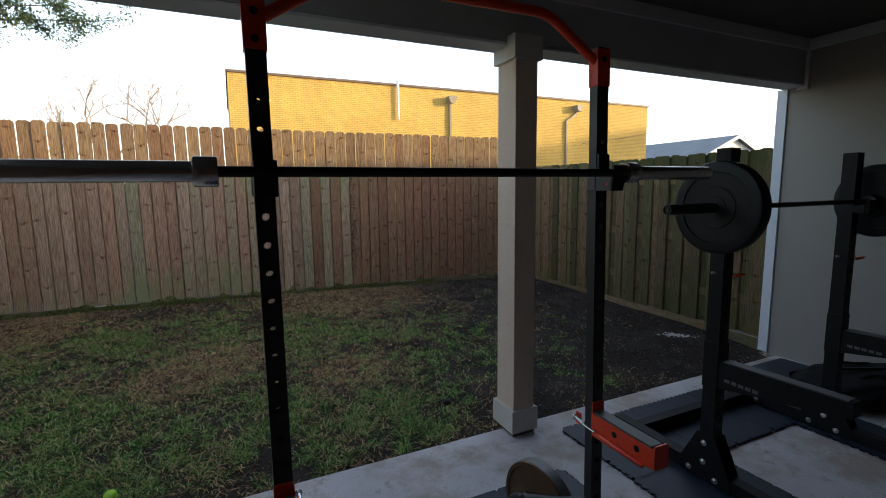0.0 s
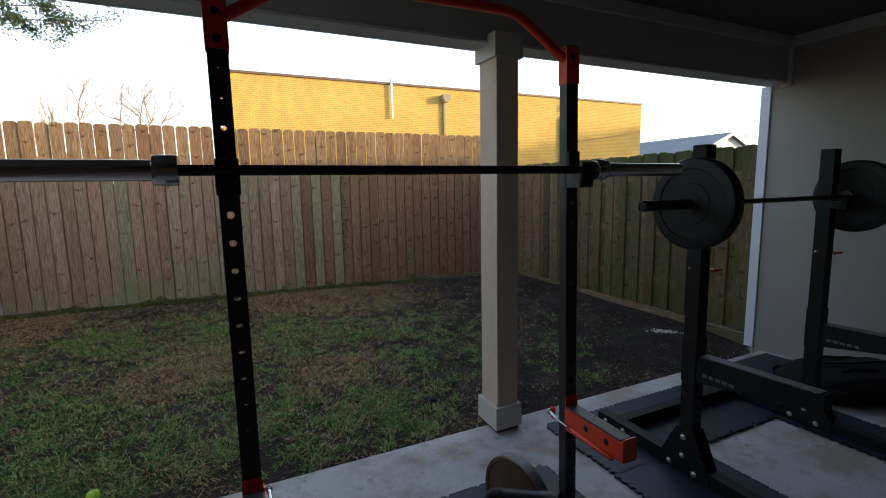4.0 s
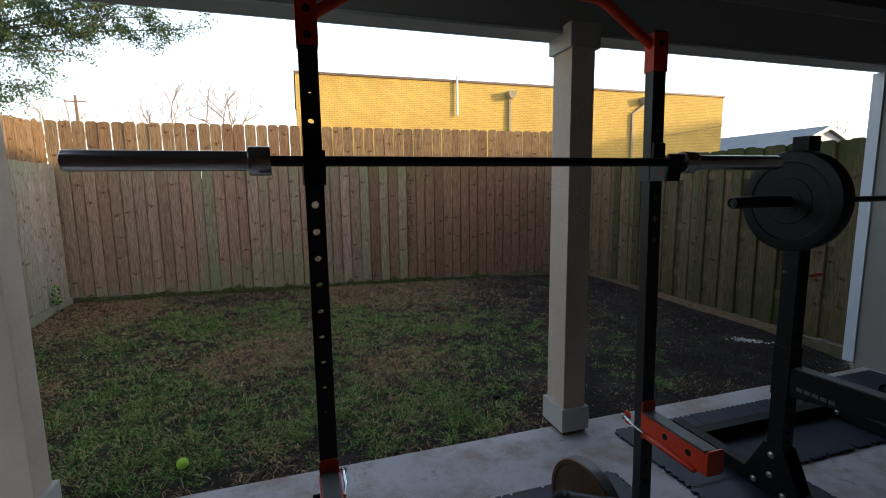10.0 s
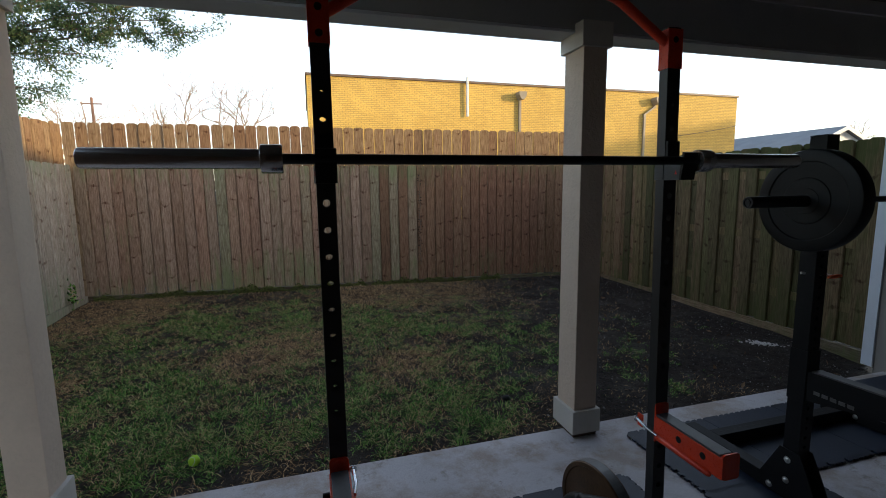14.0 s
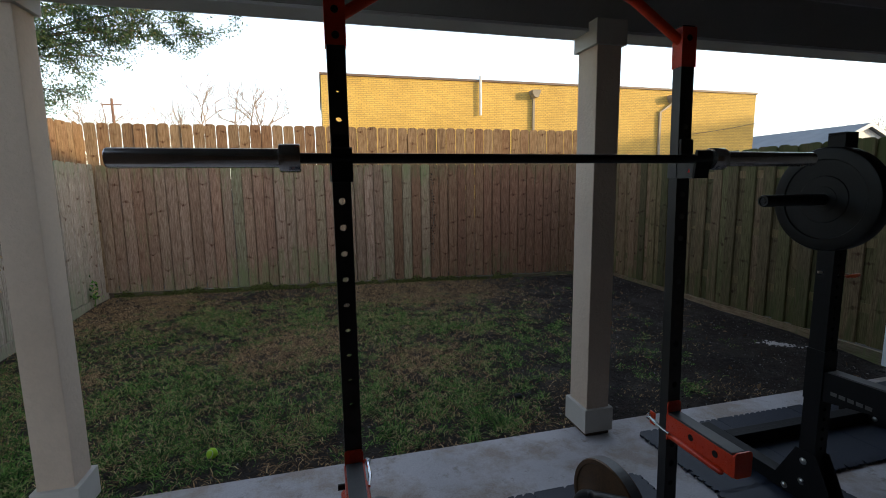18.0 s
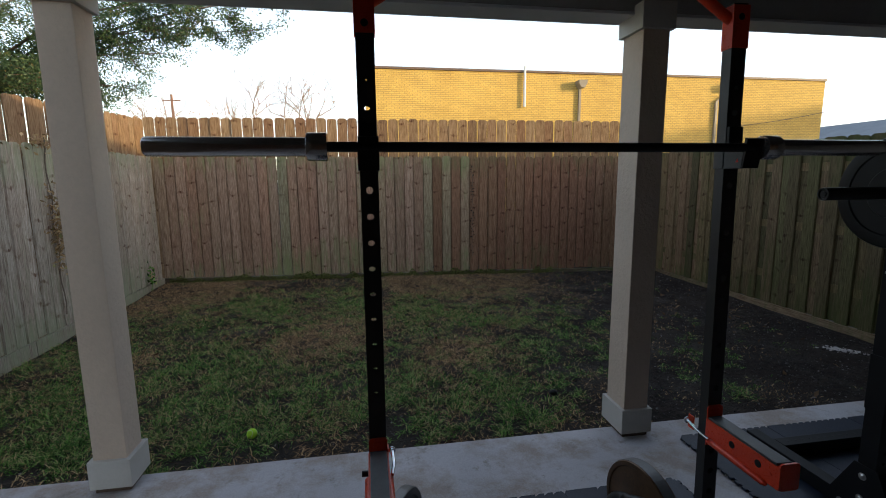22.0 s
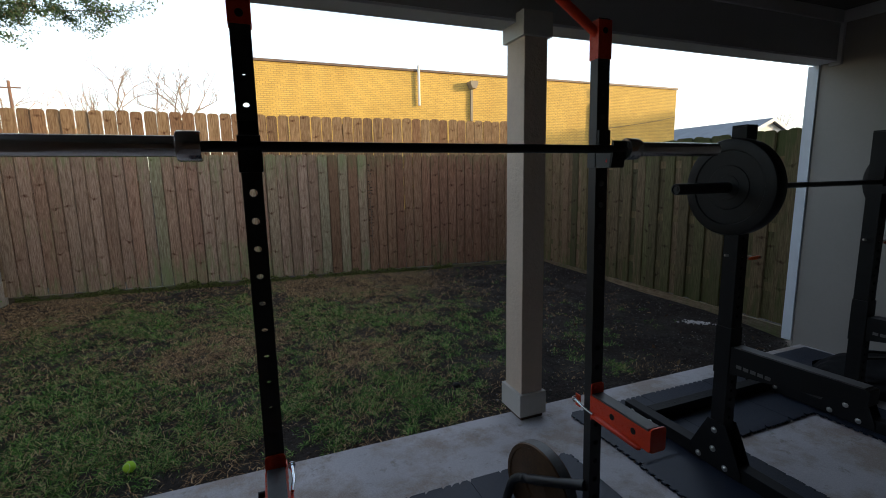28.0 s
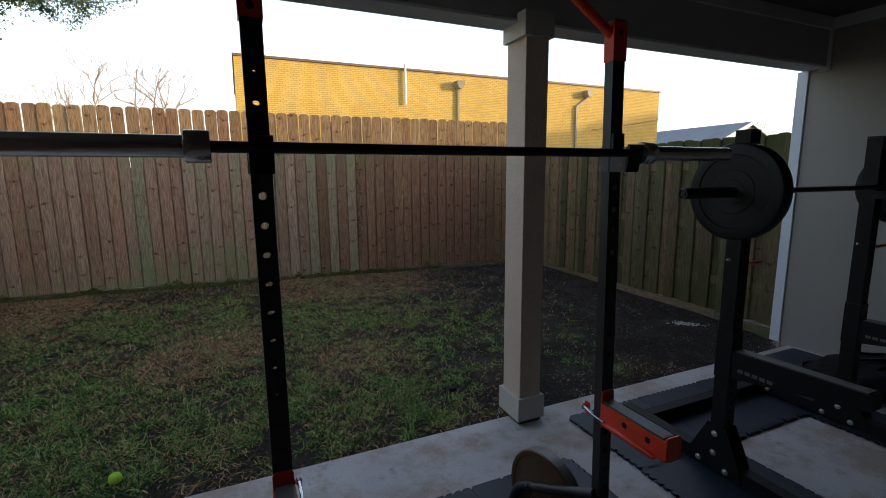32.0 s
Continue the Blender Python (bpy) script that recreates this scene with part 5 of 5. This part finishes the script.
part("cross_member", boxed(QX[0] + 0.0385, QX[1] - 0.0385, 0.515, 0.59, 0.0, 0.0755, bevel=0.004), STAND_STEEL, rack2)
for k in range(12):
    part("hole", rodded((QX[0] + 0.10 + k * 0.09, 0.5145, 0.038), (QX[0] + 0.10 + k * 0.09, 0.5135, 0.038), 0.009, 10), BLACK_RUBBER, rack2)
for k in range(21):                             # holes along the top of the cross member
    part("hole", rodded((QX[0] + 0.10 + k * 0.0508, 0.553, 0.0754), (QX[0] + 0.10 + k * 0.0508, 0.553, 0.0762), 0.0085, 10), BLACK_RUBBER, rack2)
barbell(2.903, 1.475, 1.560, "loaded black barbell resting on the squat stand", OXIDE, OXIDE)


def bumper(x, label):
    p = thing("bumper_plate", label, "weight plate", "bumper plates", Matrix.Translation((x, 1.475, 1.560)))
    r, h = 0.225, 0.037
    prof = [(-h, 0.0262), (-h, 0.055), (-h + 0.002, 0.056), (-h + 0.002, 0.10), (-h + 0.005, 0.103), (-h + 0.005, 0.170), (-h, 0.174), (-h, 0.213), (-h + 0.003, 0.221), (-h + 0.010, r),
            (h - 0.010, r), (h - 0.003, 0.221), (h, 0.213), (h, 0.174), (h - 0.005, 0.170), (h - 0.005, 0.103), (h - 0.002, 0.10), (h - 0.002, 0.056), (h, 0.055), (h, 0.0262)]
    part("disc", lathe(bmesh.new(), prof, (0, 0, 0), "x", 96), BLACK_RUBBER, p, smooth=True)
    part("hub", lathe(bmesh.new(), [(-h - 0.001, 0.0258), (-h - 0.001, 0.030), (h + 0.001, 0.030), (h + 0.001, 0.0258)], (0, 0, 0), "x", 32), OXIDE, p, "steel hub ring")
    return p


bumper(2.166, "black rubber bumper plate on the bar's sleeve")
bumper(3.678, "black rubber bumper plate on the bar's far sleeve")

# soft black bag slumped by the wall
FABRIC = grained("black_fabric", (0.008, 0.008, 0.009), (0.018, 0.018, 0.019), 0.9, big=5, fine=140, relief=0.5, depth=0.003, gloss=0.15)
bag = thing("gym_bag", "soft black gym bag slumped on the patio by the wall", "bag", at=pose(4.34, 1.70, slab_z(1.70) + 0.001, 0, 0, -24))
bm = bmesh.new()
bmesh.ops.create_icosphere(bm, subdivisions=5, radius=1.0)
for q in bm.verts:
    p = q.co.copy()
    f = Vector([math.copysign(abs(c) ** 0.72, c) for c in p])
    w = 1 + 0.10 * noise.noise(p * 1.7 + Vector((3, 1, 7))) + 0.045 * noise.noise(p * 4.5)
    q.co = Vector((f.x * 0.46 * w, f.y * 0.30 * w, max(0.0, 0.125 + f.z * 0.135 * w - 0.05 * (1 - p.x) * (p.z > 0) * 0.6)))
part("body", bm, FABRIC, bag, smooth=True)
for s_ in (-0.13, 0.13):
    tube("strap", [(-0.16 + 0.04 * k, s_ + 0.02 * math.sin(k), 0.222 + 0.020 * math.sin(k / 8 * math.pi)) for k in range(9)], 0.011, FABRIC, bag, "flat black carrying strap")
part("zip", boxed(-0.3, 0.3, -0.008, 0.008, 0.236, 0.252), BLACK_RUBBER, bag, "dark zip fastener")

# small things in the grass
lump = thing("rubber_toy", "small black rubber lump lying in the grass", "toy", at=Matrix.Translation((1.453, 3.133, lawn_z(1.453, 3.133) + 0.022)))
bm = bmesh.new()
bmesh.ops.create_icosphere(bm, subdivisions=3, radius=0.032)
for q in bm.verts:
    q.co *= 1 + 0.18 * noise.noise(q.co * 40)
    q.co.z *= 0.75
part("body", bm, BLACK_RUBBER, lump, smooth=True)
LITTER = island_tones("dry_leaf", ((0.0, (0.10, 0.055, 0.03)), (0.5, (0.21, 0.125, 0.07)), (1.0, (0.33, 0.23, 0.14))), 0.8)
spots = []
for _ in range(420):
    x, y = g_rnd.uniform(-3.0, 4.6), SLAB_EDGE + 0.05 + g_rnd.random() ** 0.7 * 4.9
    spots.append((x, y, lawn_z(x, y) + g_rnd.uniform(0.006, 0.03)))
tagged(new("leaf_litter", leaf_mesh("leaf_litter", np.array(spots), 0.055, rng, LITTER, 0.0)), "scattered dry brown leaves on the lawn", "leaves", kind="stuff")
